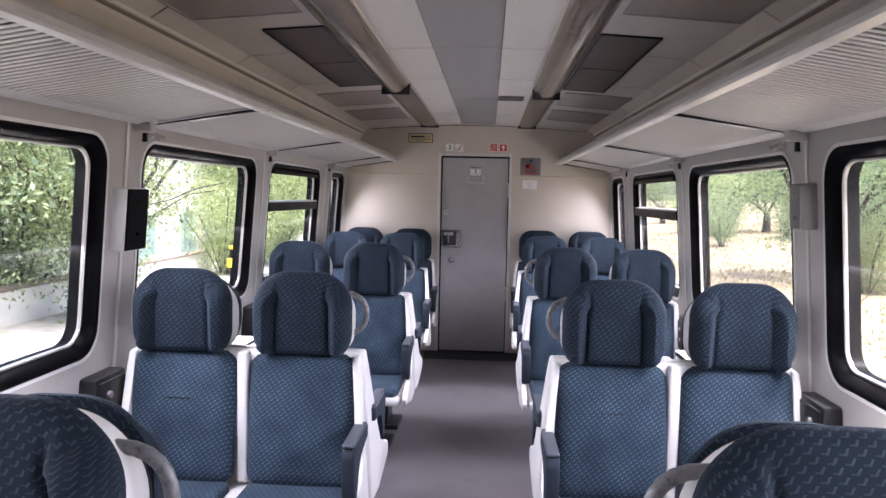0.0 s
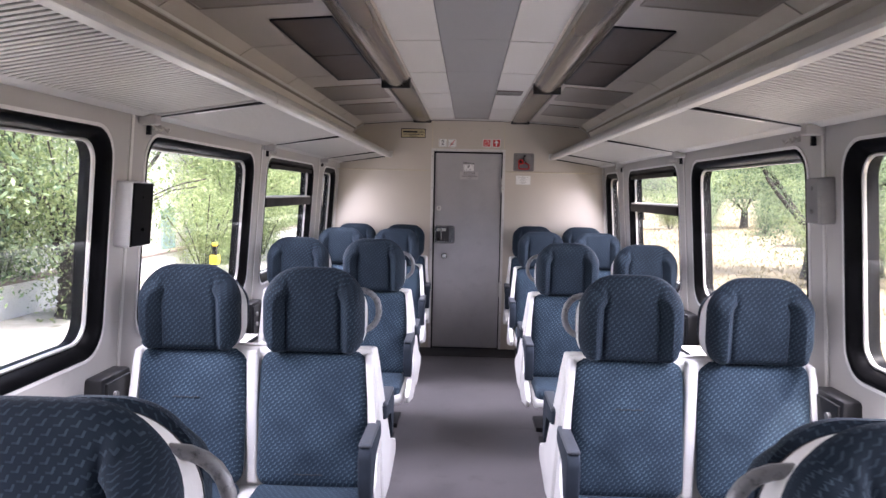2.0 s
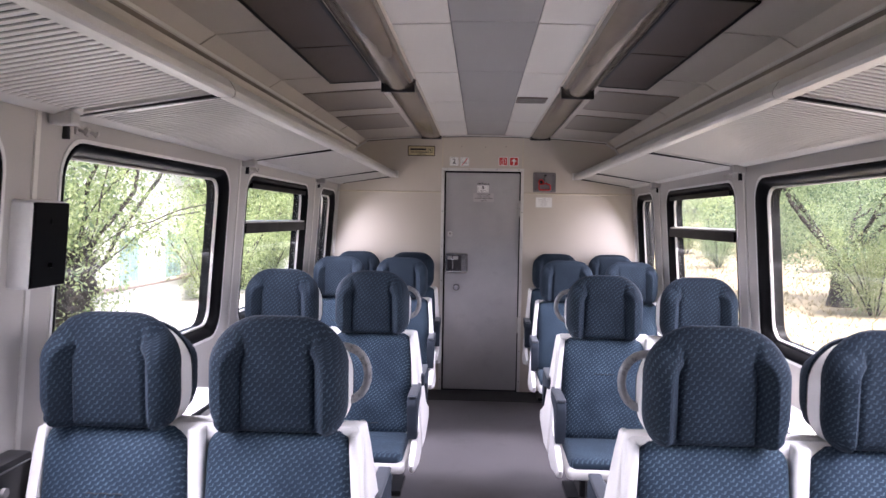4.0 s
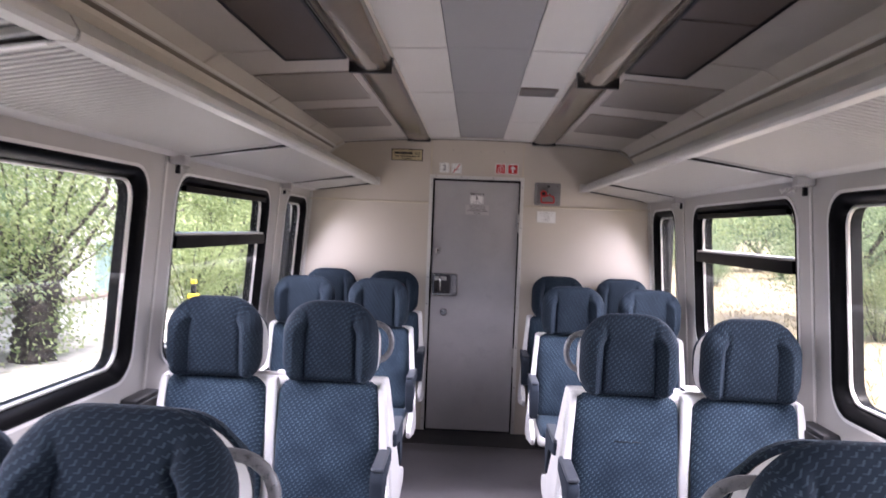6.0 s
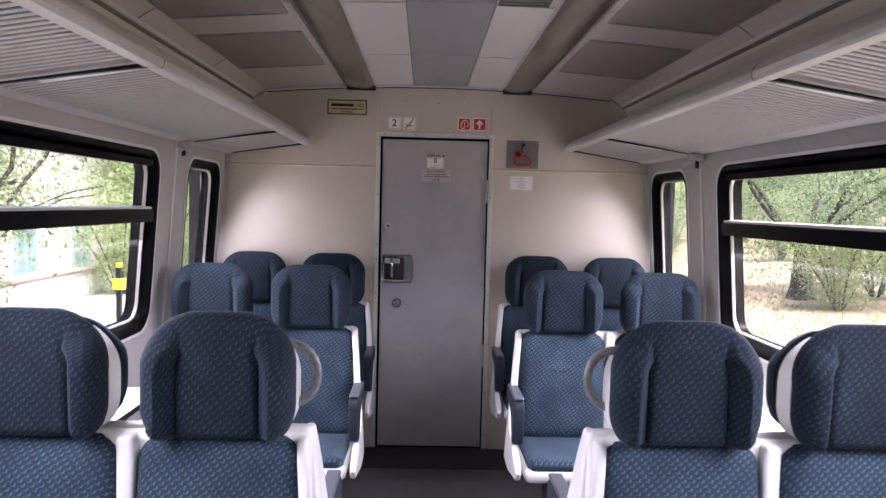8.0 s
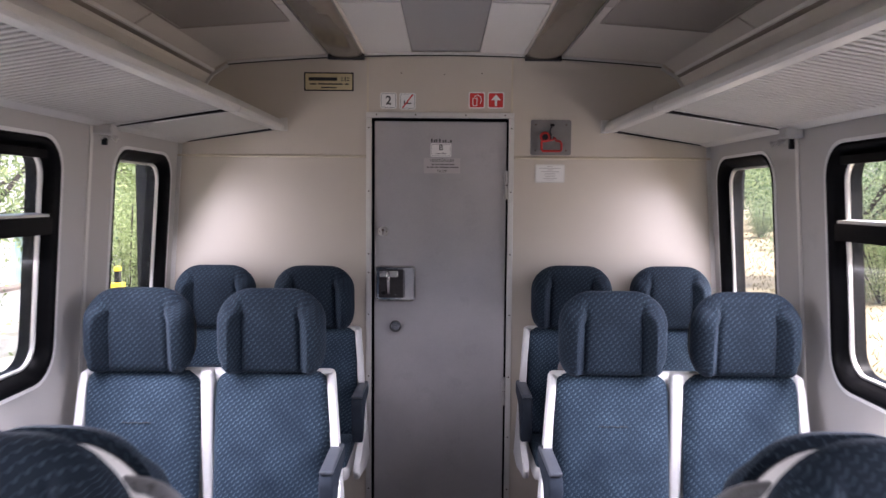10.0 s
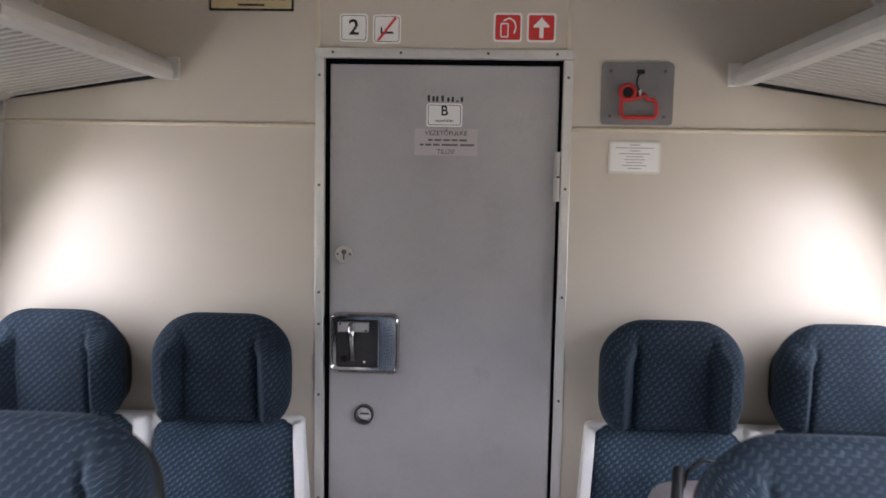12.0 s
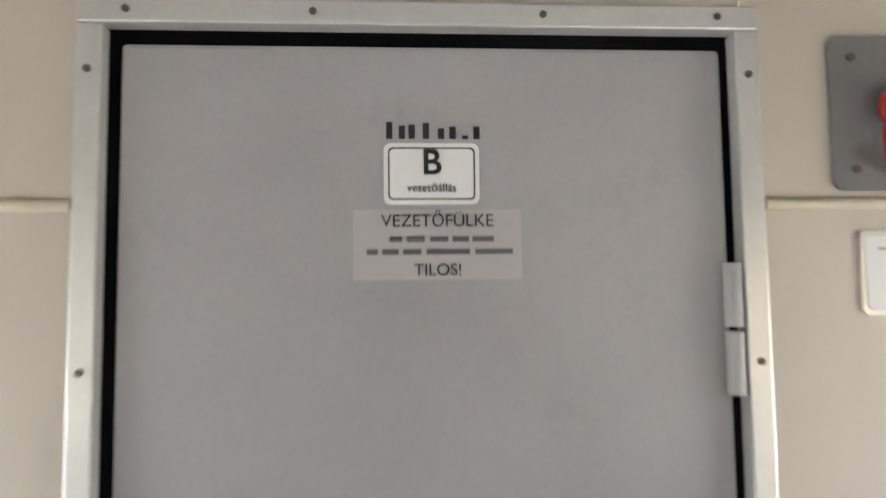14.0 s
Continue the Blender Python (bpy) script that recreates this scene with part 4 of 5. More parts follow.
e = red_sign("extinguisher_sign", 0.143, 0.227, "red square sign with a white extinguisher symbol")
part("symbol", plate(bmesh.new(), rrect(0.163, 0.188, 2.098, 2.140, 0.005, 3), [rrect(0.167, 0.184, 2.102, 2.136, 0.003, 3)], -0.0034, -0.002, EM), M_SIGNW, e)
bm = bmesh.new()
tube(bm, [(0.172, Y1 - 0.003, 2.146), (0.190, Y1 - 0.003, 2.154), (0.204, Y1 - 0.003, 2.144), (0.209, Y1 - 0.003, 2.128), (0.203, Y1 - 0.003, 2.110)], 0.0026, 6)
part("symbol", bm, M_SIGNW, e)
e = red_sign("arrow_sign", 0.240, 0.325, "red square sign with a white upward arrow")
part("symbol", plate(bmesh.new(), [(0.2765, 2.098), (0.2885, 2.098), (0.2885, 2.128), (0.3055, 2.128), (0.3055, 2.132), (0.2825, 2.156), (0.2595, 2.132), (0.2595, 2.128), (0.2765, 2.128)], [], -0.0034, -0.002, EM), M_SIGNW, e, "white arrow")

# gold maker's plate
e = sticker("maker_plate", -0.694, -0.442, 2.168, 2.262, Y1, M_BLACK, "small gold maker's plate with black border and print", r=0.004, cat="plate")
part("field", plate(bmesh.new(), rrect(-0.687, -0.449, 2.175, 2.255, 0.003, 2), [], -0.0026, -0.001, EM), M_GOLD, e, "gold field")
bars([(-0.598, 2.228, 0.145, 0.017), (-0.500, 2.234, 0.013, 0.004), (-0.500, 2.222, 0.013, 0.004), (-0.485, 2.228, 0.005, 0.022), (-0.470, 2.234, 0.013, 0.004), (-0.470, 2.222, 0.013, 0.004),
      (-0.648, 2.203, 0.034, 0.007), (-0.560, 2.203, 0.124, 0.007), (-0.476, 2.203, 0.020, 0.007), (-0.568, 2.185, 0.080, 0.006)], Y1 - 0.003, M_INK, e)

# emergency brake
e = empty("emergency_brake", Matrix(), "grey plate with a red emergency brake handle", "emergency brake")
bp = part("plate", plate(bmesh.new(), rrect(0.461, 0.668, 1.852, 2.031, 0.012, 5), [], -0.006, 0.0, EM), M_GREY, e, "grey metal plate")
for x in (0.486, 0.642):
    for z in (1.876, 2.006):
        part("screw", cyl(bmesh.new(), (x, Y1 - 0.009, z), (x, Y1 - 0.005, z), 0.005, 10), M_GRILLE, bp)
bm = bmesh.new()
pts = [(0.520, 1.925), (0.515, 1.915), (0.516, 1.880), (0.522, 1.872), (0.610, 1.872), (0.617, 1.880), (0.616, 1.912), (0.608, 1.922), (0.590, 1.924), (0.582, 1.938), (0.572, 1.930), (0.545, 1.924), (0.520, 1.925)]
tube(bm, [(x, Y1 - 0.022, z) for x, z in pts], 0.0060, 8)
part("handle", bm, M_RED, e, "red pull handle", smooth=60)
bm = bmesh.new()
tube(bm, [(0.533 + 0.021 * math.cos(a * math.pi / 10), Y1 - 0.022, 1.943 + 0.021 * math.sin(a * math.pi / 10)) for a in range(21)], 0.0066, 8)
part("ring", bm, M_RED, e, "red pivot ring", smooth=60)
part("pivot", cyl(bmesh.new(), (0.533, Y1 - 0.026, 1.943), (0.533, Y1 - 0.004, 1.943), 0.0155, 16), M_BLACK, e, smooth=40)
part("catch", boxed(0.546, 0.582, Y1 - 0.020, Y1 - 0.006, 1.928, 1.944, bevel=0.004), M_BLACK, e, "dark catch")
part("catch_pin", boxed(0.566, 0.572, Y1 - 0.026, Y1 - 0.006, 1.926, 1.952, bevel=0.002), M_ALU, e)
bm = bmesh.new()
tube(bm, [(0.570, Y1 - 0.010, 2.003), (0.561, Y1 - 0.012, 1.985), (0.559, Y1 - 0.016, 1.968), (0.566, Y1 - 0.020, 1.950)], 0.003, 6)
part("seal_wire", bm, M_BLACK, e, "black sealing wire", smooth=60)
part("seal_knob", boxed(0.560, 0.582, Y1 - 0.014, Y1 - 0.005, 1.997, 2.010, bevel=0.003), M_BLACK, e)
e = sticker("notice_plate", 0.487, 0.640, 1.711, 1.806, Y1, M_ALU, "small framed white notice with faint print", r=0.008, thick=0.003, cat="notice")
part("paper", plate(bmesh.new(), rrect(0.493, 0.634, 1.717, 1.800, 0.005, 4), [], -0.0042, -0.002, EM), M_SIGNW, e, "white paper")
bars([(0.5635, 1.794 - 0.0085 * i, w, 0.003) for i, w in enumerate((0.03, 0.11, 0.03, 0.09, 0.05, 0.06, 0.05, 0.07, 0.04))], Y1 - 0.0046, M_CLEAR, e)

# ---- boxes on the side walls ----


def wall_x(s, z):
    return CX + s * (HALF - math.tan(radians(TILT)) * (z - 1.0))


def speaker(s, y, z0, z1, mats, label, w=0.19, d=0.095):
    xw = wall_x(s, (z0 + z1) / 2)
    e = empty("wall_box", pose(xw, y, (z0 + z1) / 2), label, "wall box")
    h = (z1 - z0) / 2
    xs = sorted((0.02 * s, -d * s))
    part("case", boxed(xs[0], xs[1], -w / 2, w / 2, -h, h, bevel=0.012, seg=3, m=Matrix.Rotation(radians(-s * TILT), 4, "Y")), mats[0], e, smooth=40)
    a = sorted((-d * s - 0.004 * s, -d * s + 0.006 * s))
    part("face", boxed(a[0], a[1], -w / 2 + 0.006, w / 2 - 0.004, -h + 0.004, h - 0.004, bevel=0.004, m=Matrix.Rotation(radians(-s * TILT), 4, "Y")), mats[1], e)
    for zz in (-h * 0.5, h * 0.5):
        part("stud", cyl(bmesh.new(), (-s * (d + 0.012), 0.0, zz), (-s * (d - 0.004), 0.0, zz), 0.009, 12), mats[1], e)
    return e


speaker(-1, 3.115, 1.375, 1.635, (M_WHITE, M_RUBBER), "white box with a black face on the window pillar", w=0.19, d=0.065)
speaker(1, 3.09, 1.525, 1.705, (M_GREY, M_GREY), "small rounded grey box on the window pillar", w=0.11, d=0.06)

for s in (-1, 1):
    for y in (1.15, 2.98, 4.90):
        e = empty("seat_bracket", pose(wall_x(s, 0.78), y, 0.78), "black plastic bracket box low on the wall by the seat", "bracket", "bracket boxes along the walls")
        xs = sorted((s * 0.02, -s * 0.075))
        part("case", boxed(xs[0], xs[1], -0.12, 0.12, -0.115, 0.105, bevel=0.014, seg=2), M_BLACK, e, smooth=40)
        part("lid", boxed(*sorted((-s * 0.072, -s * 0.083)), -0.10, 0.10, -0.09, 0.085, bevel=0.005), M_BLACK, e)
        for dz in (-0.035, 0.03):
            part("knob", cyl(bmesh.new(), (-s * 0.095, -0.04, dz), (-s * 0.08, -0.04, dz), 0.014, 14), M_GREY, e, smooth=40)
    for y in (0.40, 2.26, 4.13, 5.95):
        e = empty("window_table", pose(wall_x(s, 0.75), y, 0.75), "narrow white laminate table under the window", "table", "tables under the windows")
        xs = sorted((s * 0.004, -s * 0.20))
        part("top", plate(bmesh.new(), rrect(xs[0], xs[1], -0.38, 0.38, 0.03, 4), [], -0.022, 0.0), M_TABLE, e)
        xs = sorted((-s * 0.205, -s * 0.188))
        part("edge", boxed(xs[0], xs[1], -0.35, 0.35, -0.026, -0.002, bevel=0.005), M_BLACK, e, "black edge strip")
        for yy in (-0.3, 0.3):
            part("bracket", extrude_profile(bmesh.new(), [(0.0, -0.022), (-s * 0.17, -0.022), (-s * 0.15, -0.04), (0.0, -0.20)], yy - 0.012, yy + 0.012), M_BLACK, e)

# ---- backpack on a seat by the end wall ----
e = empty("backpack", pose(CX + 0.735, Y1 - 0.33, 0.475, -9, 0, 10), "light grey backpack with black straps on a seat", "backpack")
part("body", pad(bmesh.new(), -0.14, 0.14, 0.0, 0.40, 0.13, 0.07, ybase=0.08, lean=0.03, crown=0.03), surface("grey_bag_cloth", (0.26, 0.235, 0.245), 0.8, vary=0.15, grain=300, stain=12, bump=0.3), e, smooth=60)
part("pocket", pad(bmesh.new(), -0.11, 0.11, 0.03, 0.22, 0.045, 0.04, ybase=-0.075, crown=0.015), surface("pale_bag_cloth", (0.32, 0.295, 0.305), 0.8, vary=0.12, grain=300, stain=12, bump=0.3), e, smooth=60)
for sx in (-1, 1):
    bm = bmesh.new()
    tube(bm, [(sx * 0.07, 0.05, 0.41), (sx * 0.10, -0.02, 0.46), (sx * 0.135, -0.07, 0.36), (sx * 0.150, -0.06, 0.20), (sx * 0.13, 0.0, 0.06)], 0.016, 8)
    part("strap", bm, M_BLACK, e, "black webbing strap", smooth=60)
bm = bmesh.new()
tube(bm, [(-0.075, 0.04, 0.37), (-0.05, 0.03, 0.445), (-0.01, 0.03, 0.475), (0.035, 0.03, 0.465), (0.055, 0.04, 0.40)], 0.006, 8)
part("grab_handle", bm, M_BLACK, e, smooth=60)
part("front_panel", pad(bmesh.new(), 0.0, 0.115, 0.20, 0.385, 0.03, 0.05, ybase=-0.050, crown=0.010), M_BLACK, e, "black front panel", smooth=60)

# ---- small coat hooks under the racks ----
hook = None
for s in (-1, 1):
    for y in (3.29, 5.10, 6.90):
        for dy in (0.045, 0.105):
            m = pose(wall_x(s, 1.865), y + dy, 1.865, 0, 0, 0 if s > 0 else 180)
            if hook is None:
                hook = empty("coat_hook", m, "small pale plastic coat hook under the luggage rack", "hook", "coat hooks along the walls")
                part("base", boxed(-0.008, 0.006, -0.014, 0.014, -0.012, 0.016, bevel=0.003), M_RACK, hook, smooth=40)
                bm = bmesh.new()
                tube(bm, [(-0.004, 0, 0.004), (-0.026, 0, -0.004), (-0.036, 0, -0.016), (-0.040, 0, -0.008), (-0.041, 0, 0.004)], 0.0055, 8)
                part("arm", bm, M_RACK, hook, smooth=60)
            else:
                copy_thing(hook, m)

# screw heads in the panel above the door
for x, z in ((-0.20, 2.262), (0.02, 2.256), (0.21, 2.262)):
    part("screw", cyl(bmesh.new(), (x, Y1 - 0.002, z), (x, Y1 + 0.002, z), 0.0035, 10), M_GRILLE, endw)

# ---- outside ----
GZ = -1.2
M_GRASS = surface("dry_grass", (0.27, 0.215, 0.13), 0.95, vary=0.25, grain=6, stain=0.22, bump=0.4, dirt=(0.20, 0.175, 0.095), dirt_at=0.5, bump_dist=0.05)
M_PALE = surface("pale_concrete", (0.40, 0.385, 0.35), 0.9, vary=0.25, grain=12, stain=0.8, bump=0.4, bump_dist=0.02, dirt=(0.13, 0.13, 0.08), dirt_at=0.5)
M_PLASTER = surface("white_plaster", (0.76, 0.74, 0.70), 0.85, vary=0.1, grain=8, stain=0.6, bump=0.2, bump_dist=0.01)
M_COPING = surface("brown_coping", (0.24, 0.19, 0.16), 0.8, vary=0.2, grain=15, stain=2, bump=0.3)
M_BARK = surface("grey_brown_bark", (0.075, 0.062, 0.052), 0.95, vary=0.6, grain=11, stain=3.5, bump=1.0, bump_dist=0.06, dirt=(0.012, 0.011, 0.010), dirt_at=0.46)
M_YELLOW = surface("yellow_paint", (0.80, 0.58, 0.03), 0.5, vary=0.06)
M_TEAL = surface("teal_paint", (0.30, 0.44, 0.42), 0.6, vary=0.1)
M_TEALPANE = surface("pale_teal_blind", (0.24, 0.34, 0.33), 0.3, vary=0.15, grain=20, stain=2)


def leaf_material(name, dark, light):
    m, nt, b = tree_of(name)
    gi = nt.nodes.new("ShaderNodeNewGeometry")
    nt.links.new(ramp(nt, gi.outputs["Random Per Island"], [(0.0, dark), (1.0, light)]), b.inputs["Base Color"])
    b.inputs["Roughness"].default_value = 0.6
    b.inputs["Specular IOR Level"].default_value = 0.25
    tr = nt.nodes.new("ShaderNodeBsdfTranslucent")
    nt.links.new(ramp(nt, gi.outputs["Random Per Island"], [(0.0, [c * 1.2 for c in dark]), (1.0, [min(1, c * 1.3) for c in light])]), tr.inputs[0])
    mx = nt.nodes.new("ShaderNodeMixShader")
    mx.inputs[0].default_value = 0.5
    nt.links.new(b.outputs[0], mx.inputs[1]), nt.links.new(tr.outputs[0], mx.inputs[2])
    nt.links.new(mx.outputs[0], nt.nodes["Material Output"].inputs[0])
    return m


M_LEAF = leaf_material("fresh_leaves", (0.12, 0.18, 0.07), (0.43, 0.49, 0.25))
M_LEAF2 = leaf_material("dusty_leaves", (0.06, 0.105, 0.055), (0.33, 0.41, 0.23))


def ground_z(x, y):
    z = GZ
    if x > 14:
        z += 1.9 * min(1, (x - 14) / 30) + 0.9 * max(0, min(1, (x - 60) / 100))
    return z


bm = bmesh.new()
xs = [-600, -120, -60, -30, -12, -4, 0, 4, 8, 14, 17, 20, 24, 28, 34, 40, 44, 60, 80, 120, 160, 600]
yy = [-400, -100, -40, -10, 0, 10, 20, 30, 40, 60, 80, 120, 200, 700]
grid = [[bm.verts.new((x, y, ground_z(x, y))) for x in xs] for y in yy]
for j in range(len(yy) - 1):
    for i in range(len(xs) - 1):
        bm.faces.new((grid[j][i], grid[j][i + 1], grid[j + 1][i + 1], grid[j + 1][i]))
tagged(part("ground", bm, M_GRASS), "dry yellow grass field beside the track", "ground", kind="structure")
tagged(part("pavement", boxed(-9.3, -2.2, -60, 120, GZ - 0.1, GZ + 0.05), M_PALE), "bright pale concrete strip beside the train", "pavement", kind="structure")
tagged(part("path", boxed(3.3, 4.3, -60, 160, GZ - 0.1, GZ + 0.03), M_PALE), "pale gravel path along the track", "path", kind="structure")

# low plastered wall with brown coping
e = empty("garden_wall", pose(-9.6, 20, GZ), "low white plastered wall with brown coping", "wall")
part("body", boxed(-0.12, 0.12, -60, 70, 0, 0.72), M_PLASTER, e)
part("coping", boxed(-0.18, 0.18, -60, 70, 0.72, 0.80, bevel=0.02), M_COPING, e)

# white building close behind the wall
e = empty("house", pose(-15.6, 23, GZ), "white plastered building with pale teal windows behind trees", "house")
part("wall", boxed(-5, 5, -5.5, 5.5, 0, 5.2), M_PLASTER, e)
bm = bmesh.new()
extrude_profile(bm, [(-5.5, 5.2), (5.5, 5.2), (0, 8.0)], -5.9, 5.9)
part("roof", bm, M_COPING, e)
part("plinth", boxed(4.9, 5.06, -5.45, 5.45, 0, 0.42), M_PALE, e)
for y in (-3.4, -0.2, 3.0):
    w = part("window", plate(bmesh.new(), rrect(y - 0.55, y + 0.55, 0.62, 2.1, 0.02, 1), [rrect(y - 0.45, y + 0.45, 0.72, 2.0, 0.02, 1)], 0, 0.08, Matrix(((0, 0, 1, 5.0), (1, 0, 0, 0), (0, 1, 0, 0), (0, 0, 0, 1)))), M_TEAL, e)
    part("pane", boxed(5.0, 5.03, y - 0.45, y + 0.45, 0.72, 2.0), M_TEALPANE, w)
    part("mullion", boxed(5.02, 5.06, y - 0.03, y + 0.03, 0.72, 2.0), M_TEAL, w)
    part("sill", boxed(5.0, 5.15, y - 0.65, y + 0.65, 0.54, 0.62), M_COPING, w)

e = empty("yellow_post", pose(-6.0, 17.6, GZ + 0.05), "yellow and dark marker post by the track", "post")
part("box", boxed(-0.10, 0.10, -0.10, 0.10, 0.95, 1.17, bevel=0.02), M_YELLOW, e)
part("post", boxed(-0.045, 0.045, -0.045, 0.045, 0, 1.4), M_BLACK, e)
part("cap", boxed(-0.055, 0.055, -0.055, 0.055, 1.38, 1.47, bevel=0.02), M_YELLOW, e)


def leaf_mesh(rng, clumps, per, spread, leaf, flat=1.0):
    """Many small pointed leaves about a list of clump centres."""
    n = len(clumps) * per
    c = np.repeat(np.array(clumps), per, axis=0) + rng.normal(0, 1, (n, 3)) * np.array((spread, spread, spread * flat))
    d = rng.normal(0, 1, (n, 3))
    d[:, 2] -= 0.5
    d /= np.linalg.norm(d, axis=1)[:, None]
    e = np.cross(d, rng.normal(0, 1, (n, 3)))
    e /= np.linalg.norm(e, axis=1)[:, None]
    ln = leaf * rng.uniform(0.6, 1.4, n)[:, None]
    verts = np.stack([c, c + d * ln * 0.5 + e * ln * 0.21, c + d * ln, c + d * ln * 0.5 - e * ln * 0.21], axis=1).reshape(-1, 3)
    faces = np.arange(n * 4).reshape(-1, 4)
    me = bpy.data.meshes.new("crown")
    me.from_pydata(verts.tolist(), [], faces.tolist())
    return me


def tree(seed, height, radius, trunk_r, label, mat, bare=0.28, leaf=0.16, clumps=230, per=42):
    """A tapered trunk that forks into limbs, and an uneven crown with gaps."""
    rng = np.random.default_rng(seed)
    e = empty("tree", Matrix(), label, "tree", "trees beside the track")
    bm = bmesh.new()
    tips = []

    def limb(p, d, r, length, depth):
        pts = [p]
        steps = 5
        for i in range(steps):
            d = (d + Vector(rng.normal(0, 0.16, 3)) + Vector((0, 0, 0.05))).normalized()
            pts.append(pts[-1] + d * length / steps)
        rr = [r * (1 - 0.55 * i / steps) for i in range(steps + 1)]
        for i in range(steps):
            cyl(bm, pts[i], pts[i + 1], rr[i], 8, rr[i + 1])
        tips.extend(pts[2:])
        if depth:
            for k in range(3 if depth > 1 else 2):
                a = rng.uniform(0, 2 * math.pi)
                nd = (d * 0.7 + Vector((math.cos(a), math.sin(a), rng.uniform(-0.1, 0.5))) * 0.8).normalized()
                limb(pts[rng.integers(2, steps + 1)], nd, rr[-1] * 0.8, length * 0.68, depth - 1)
    for i in range(4):
        cyl(bm, (0, 0, height * bare * i / 4), (0, 0, height * bare * (i + 1) / 4 + 0.02), trunk_r * (1.25 - 0.1 * i if i else 1.5), 12, trunk_r * (1.15 - 0.1 * i))
    for k in range(5):
        a = 2 * math.pi * k / 5 + rng.uniform(-0.4, 0.4)
        limb(Vector((0, 0, height * bare * 0.95)), Vector((math.cos(a) * 0.7, math.sin(a) * 0.7, rng.uniform(0.5, 1.2))).normalized(), trunk_r * 0.34, height * 0.34, 2)
    part("trunk", bm, M_BARK, e, "rough grey-brown bark", smooth=50)
    pts = []
    while len(pts) < clumps:
        t = Vector(tips[rng.integers(0, len(tips))])
        q = t + Vector(rng.normal(0, radius * 0.20, 3))
        q.z -= abs(rng.normal(0, radius * 0.16))
        if q.z > height * 0.06:
            pts.append(tuple(q))
    me = leaf_mesh(rng, pts, per, radius * 0.085, leaf, 0.55)
    me.materials.append(mat)
    cr = new("crown", me)
    cr.parent = e
    return e


fresh = tree(3, 9.5, 4.0, 0.30, "leafy green tree with thin branches", M_LEAF, bare=0.16, leaf=0.105, clumps=430, per=125)
dusty = tree(11, 10.0, 4.4, 0.32, "broad dusty green tree with dark trunk", M_LEAF2, bare=0.16, leaf=0.110, clumps=340, per=125)
far_fresh = tree(5, 9.5, 4.2, 0.28, "leafy green tree in the distance", M_LEAF, bare=0.16, leaf=0.17, clumps=330, per=40)
far_dusty = tree(17, 10.0, 4.4, 0.30, "broad dusty green tree in the distance", M_LEAF2, bare=0.16, leaf=0.16, clumps=350, per=42)
fresh.matrix_world = pose(-9.1, 29.0, GZ, 0, 0, 20)
dusty.matrix_world = pose(12.4, 27.0, GZ, 0, 0, 200)
far_fresh.matrix_world = pose(22, 60, ground_z(22, 60) - 0.1)
far_dusty.matrix_world = pose(30, 66, ground_z(30, 66) - 0.1)
rng = random.Random(5)
for x, y, k in ((-12.4, 10.5, 0), (-10.6, 14.6, 1), (-11.2, 34, 0), (-12.5, 42, 1), (-13, 52, 0), (-14, 64, 1), (-11.8, 6.5, 1), (-12.6, -1, 0), (-24, 26, 1), (-18, 48, 0),
                (-12.5, -9, 1), (36, 52, 0), (44, 70, 1), (19, 82, 1), (27, 88, 0), (38, 84, 1), (50, 60, 0), (54, 46, 1), (46, 36, 0), (16, 14, 0), (52, 26, 1), (58, 12, 0), (24, 4, 1)):
    sc = rng.uniform(0.85, 1.25)
    m = pose(x, y, ground_z(x, y) - 0.1, 0, 0, rng.uniform(0, 360)) @ Matrix.Diagonal((sc, sc, sc, 1))
    far = abs(x) > 17 or y > 45
    t = copy_thing((far_dusty if k else far_fresh) if far else dusty if k else fresh, m)
    t.scale = (sc, sc, sc)

# bushes behind the wall and under the trees


def bush(seed, radius, height, mat, label):
    g = np.random.default_rng(seed)
    e = empty("bush", Matrix(), label, "bush", "bushes under the trees")
    bm = bmesh.new()
    pts = []
    for k in range(14):
        a, q = g.uniform(0, 2 * math.pi), g.uniform(0.2, 0.9) * radius
        tip = Vector((q * math.cos(a), q * math.sin(a), height * g.uniform(0.5, 0.95)))
        tube(bm, [(0.1 * math.cos(a), 0.1 * math.sin(a), 0), tip * 0.5 + Vector((0, 0, 0.1)), tip], 0.025, 6)
        for u in (0.35, 0.55, 0.75, 0.9, 1.0):
            for r in range(3):
                pts.append(tuple(tip * u + Vector(g.normal(0, radius * 0.16, 3))))
    part("stems", bm, M_BARK, e, smooth=60)
    me = leaf_mesh(g, [q for q in pts if q[2] > 0.05], 84, radius * 0.14, 0.072)
    me.materials.append(mat)
    c = new("crown", me)
    c.parent = e
    return e


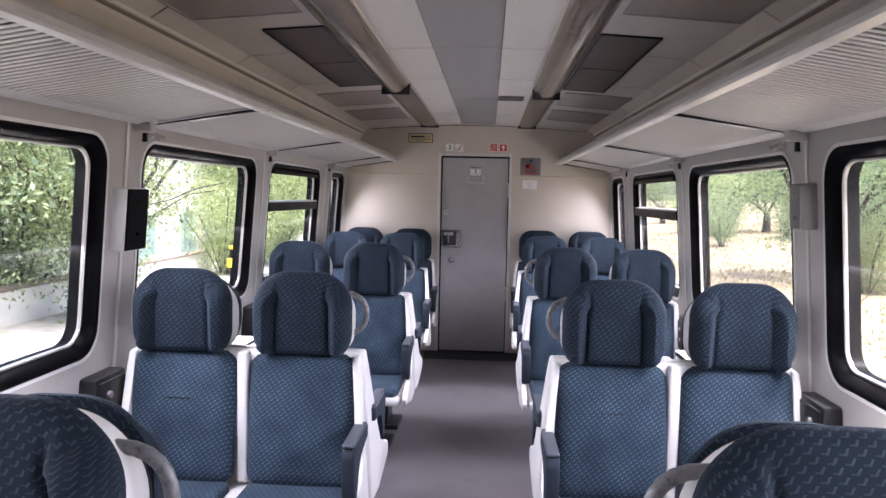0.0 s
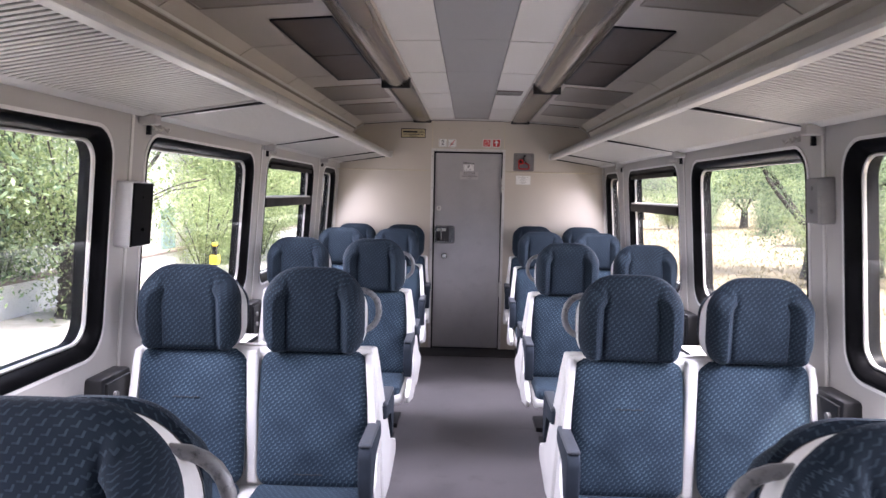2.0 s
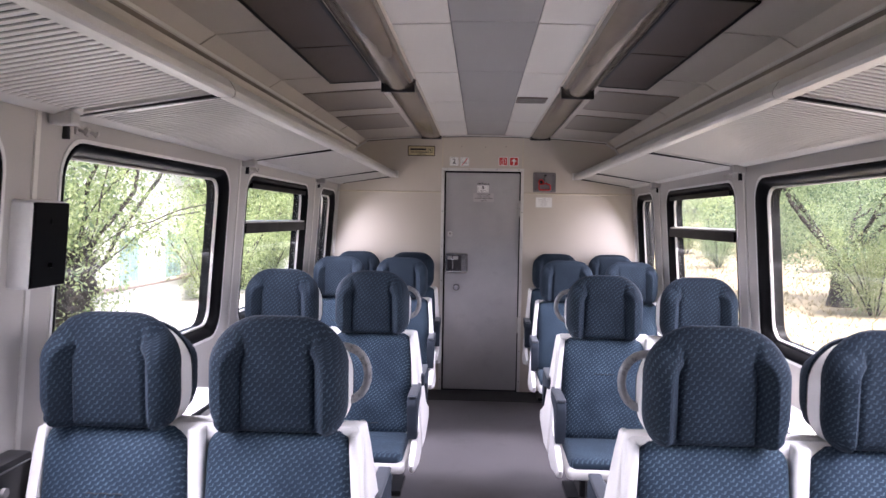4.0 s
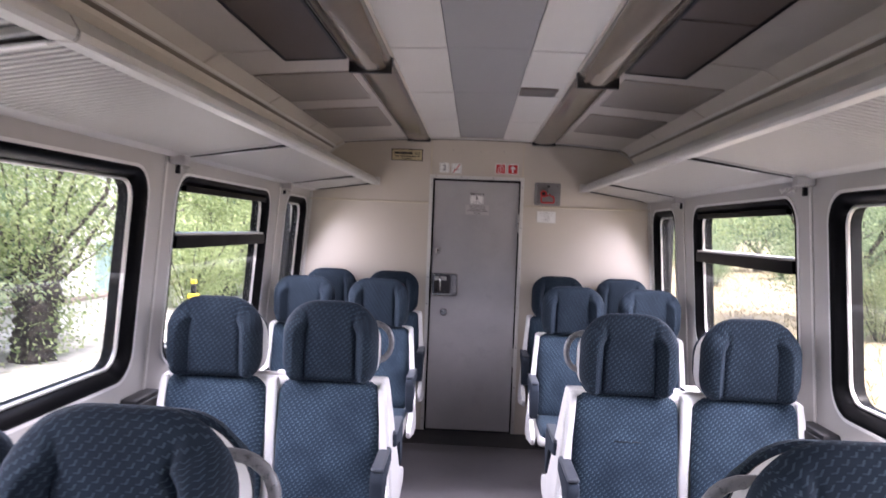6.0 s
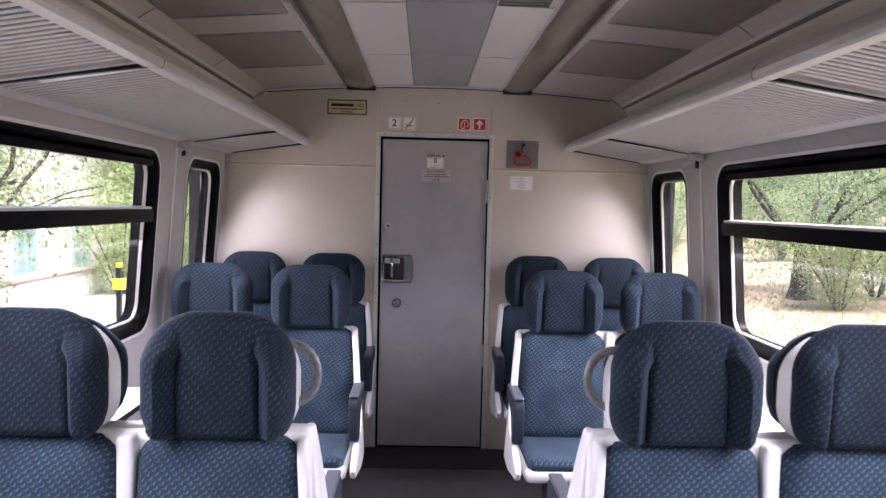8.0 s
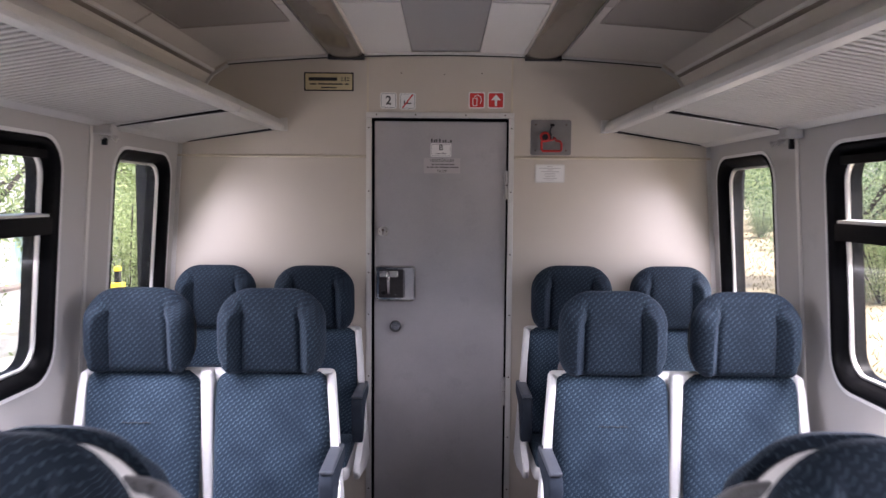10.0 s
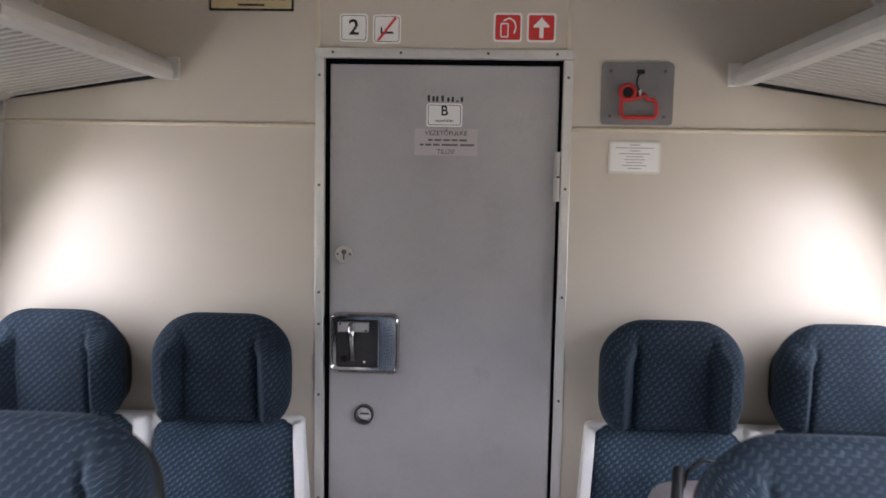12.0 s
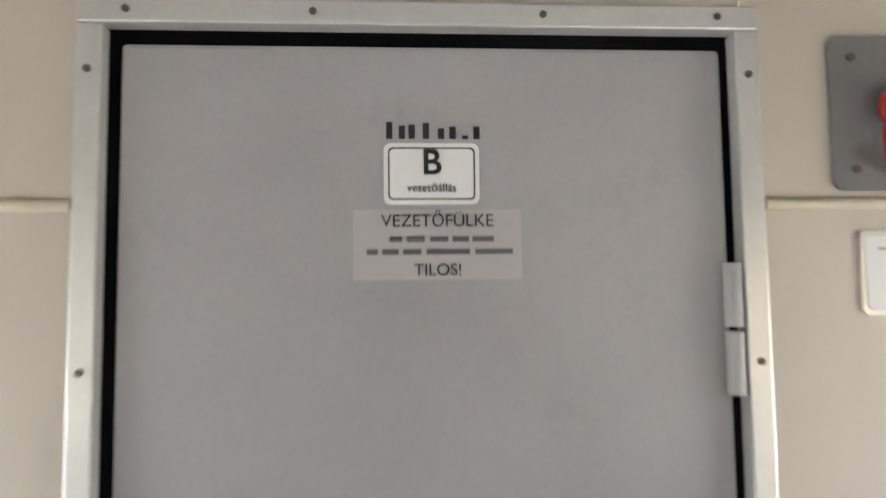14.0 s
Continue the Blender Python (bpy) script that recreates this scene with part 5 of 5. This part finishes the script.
b1 = bush(21, 1.9, 3.0, M_LEAF, "fresh green leafy bush")
b2 = bush(33, 2.2, 3.4, M_LEAF2, "dusty green leafy bush")
b1.matrix_world = pose(-12.2, 7.5, GZ)
b2.matrix_world = pose(-10.3, 32.2, GZ)
for x, y, k in ((-11.6, 3.6, 1), (-10.7, 11.2, 0), (-8.7, 24.4, 0), (-8.8, 27.2, 0), (-8.8, 31.5, 0), (-11.0, 34.2, 1), (-10.9, 40.5, 0), (-10.5, 16.2, 1), (-11.8, 33.5, 1), (-11.2, 38, 0), (-11.5, 44, 1), (-11.2, 50, 0), (-11.6, 57, 1), (-11.5, 1.8, 0), (-12, -3, 1),
                (15.2, 27.5, 1), (12.2, 24.4, 0), (26, 52, 1), (33, 58, 0), (40, 48, 1), (22, 70, 0), (46, 42, 1), (30, 72, 1), (17.5, 57, 1), (51, 33, 0), (19.0, 42, 0), (20.5, 52, 1), (24, 58, 0), (27.5, 62, 1), (17, 63, 0), (33, 50, 0), (38, 60, 1), (14.6, 47, 1)):
    sc = rng.uniform(0.8, 1.25)
    t = copy_thing(b2 if k else b1, pose(x, y, ground_z(x, y) - 0.05, 0, 0, rng.uniform(0, 360)))
    t.scale = (sc, sc, sc)

# an old pollarded trunk with fresh shoots
e = empty("pollard_tree", pose(-8.2, 15.4, GZ), "thick old pollarded trunk with fresh green shoots", "tree", "trees beside the track")
nr = np.random.default_rng(8)
bm = bmesh.new()
prev = None
lump = [(nr.uniform(0, 2 * math.pi), nr.uniform(0.3, 2.2), nr.uniform(0.04, 0.18), nr.uniform(0.06, 0.18)) for k in range(30)]
for i in range(40):
    z = i * 0.06
    r = 0.30 + 0.10 * math.exp(-z / 0.25) + 0.12 * max(0, (z - 1.2)) - 0.45 * max(0, z - 2.15)
    ring = []
    for k in range(28):
        a = 2 * math.pi * k / 28
        q = r + 0.03 * math.sin(5 * a + 2 * z) + nr.normal(0, 0.045)
        for la, lz, lr, lw in lump:
            da = (a - la + math.pi) % (2 * math.pi) - math.pi
            q += lr * math.exp(-(da * r / lw) ** 2 - ((z - lz) / lw) ** 2)
        ring.append(bm.verts.new((q * math.cos(a) + 0.08 * math.sin(z * 1.6), q * math.sin(a), z)))
    if prev:
        for k in range(28):
            bm.faces.new((prev[k], prev[(k + 1) % 28], ring[(k + 1) % 28], ring[k]))
    prev = ring
bm.faces.new(prev)
part("trunk", bm, M_BARK, e, "knobbly dark bark", smooth=70)
bm = bmesh.new()
pts = []
for k in range(34):
    a = nr.uniform(0, 2 * math.pi)
    p = Vector((0.32 * math.cos(a), 0.32 * math.sin(a), nr.uniform(0.9, 2.3)))
    d = Vector((math.cos(a) * nr.uniform(0.3, 1.0), math.sin(a) * nr.uniform(0.3, 1.0), 1)).normalized()
    line = [p]
    for i in range(7):
        d = (d + Vector(nr.normal(0, 0.16, 3))).normalized()
        line.append(line[-1] + d * nr.uniform(0.25, 0.62))
    tube(bm, line, 0.04 if k % 5 == 0 else 0.016, 6)
    pts += [tuple(q) for q in line[2:]]
part("shoots", bm, M_BARK, e, smooth=60)
pts += [(0.5 * math.cos(q), 0.5 * math.sin(q), z) for q, z in zip(nr.uniform(0, 6.3, 26), nr.uniform(0.2, 2.3, 26))]
me = leaf_mesh(nr, pts, 80, 0.30, 0.095)
me.materials.append(M_LEAF)
cr = new("crown", me)
cr.parent = e

# clumps of shrub and tall grass on the field
bm = bmesh.new()
gr = random.Random(9)
for i in range(22000):
    x, y = gr.uniform(7, 48), gr.uniform(5, 75)
    z = ground_z(x, y)
    a, h = gr.uniform(0, math.pi), gr.uniform(0.05, 0.22)
    for k in range(3):
        b = a + k * 1.05
        dx, dy = math.cos(b) * 0.016, math.sin(b) * 0.016
        lx, ly = gr.uniform(-0.15, 0.15), gr.uniform(-0.15, 0.15)
        v = [bm.verts.new(q) for q in ((x - dx, y - dy, z - 0.02), (x + dx, y + dy, z - 0.02), (x + lx, y + ly, z + h))]
        bm.faces.new(v)
M_STRAW = leaf_material("dry_straw", (0.22, 0.18, 0.10), (0.33, 0.275, 0.165))
tagged(part("grass_tufts", bm, M_STRAW), "tall dry straw-coloured grass tufts", "grass", kind="stuff")
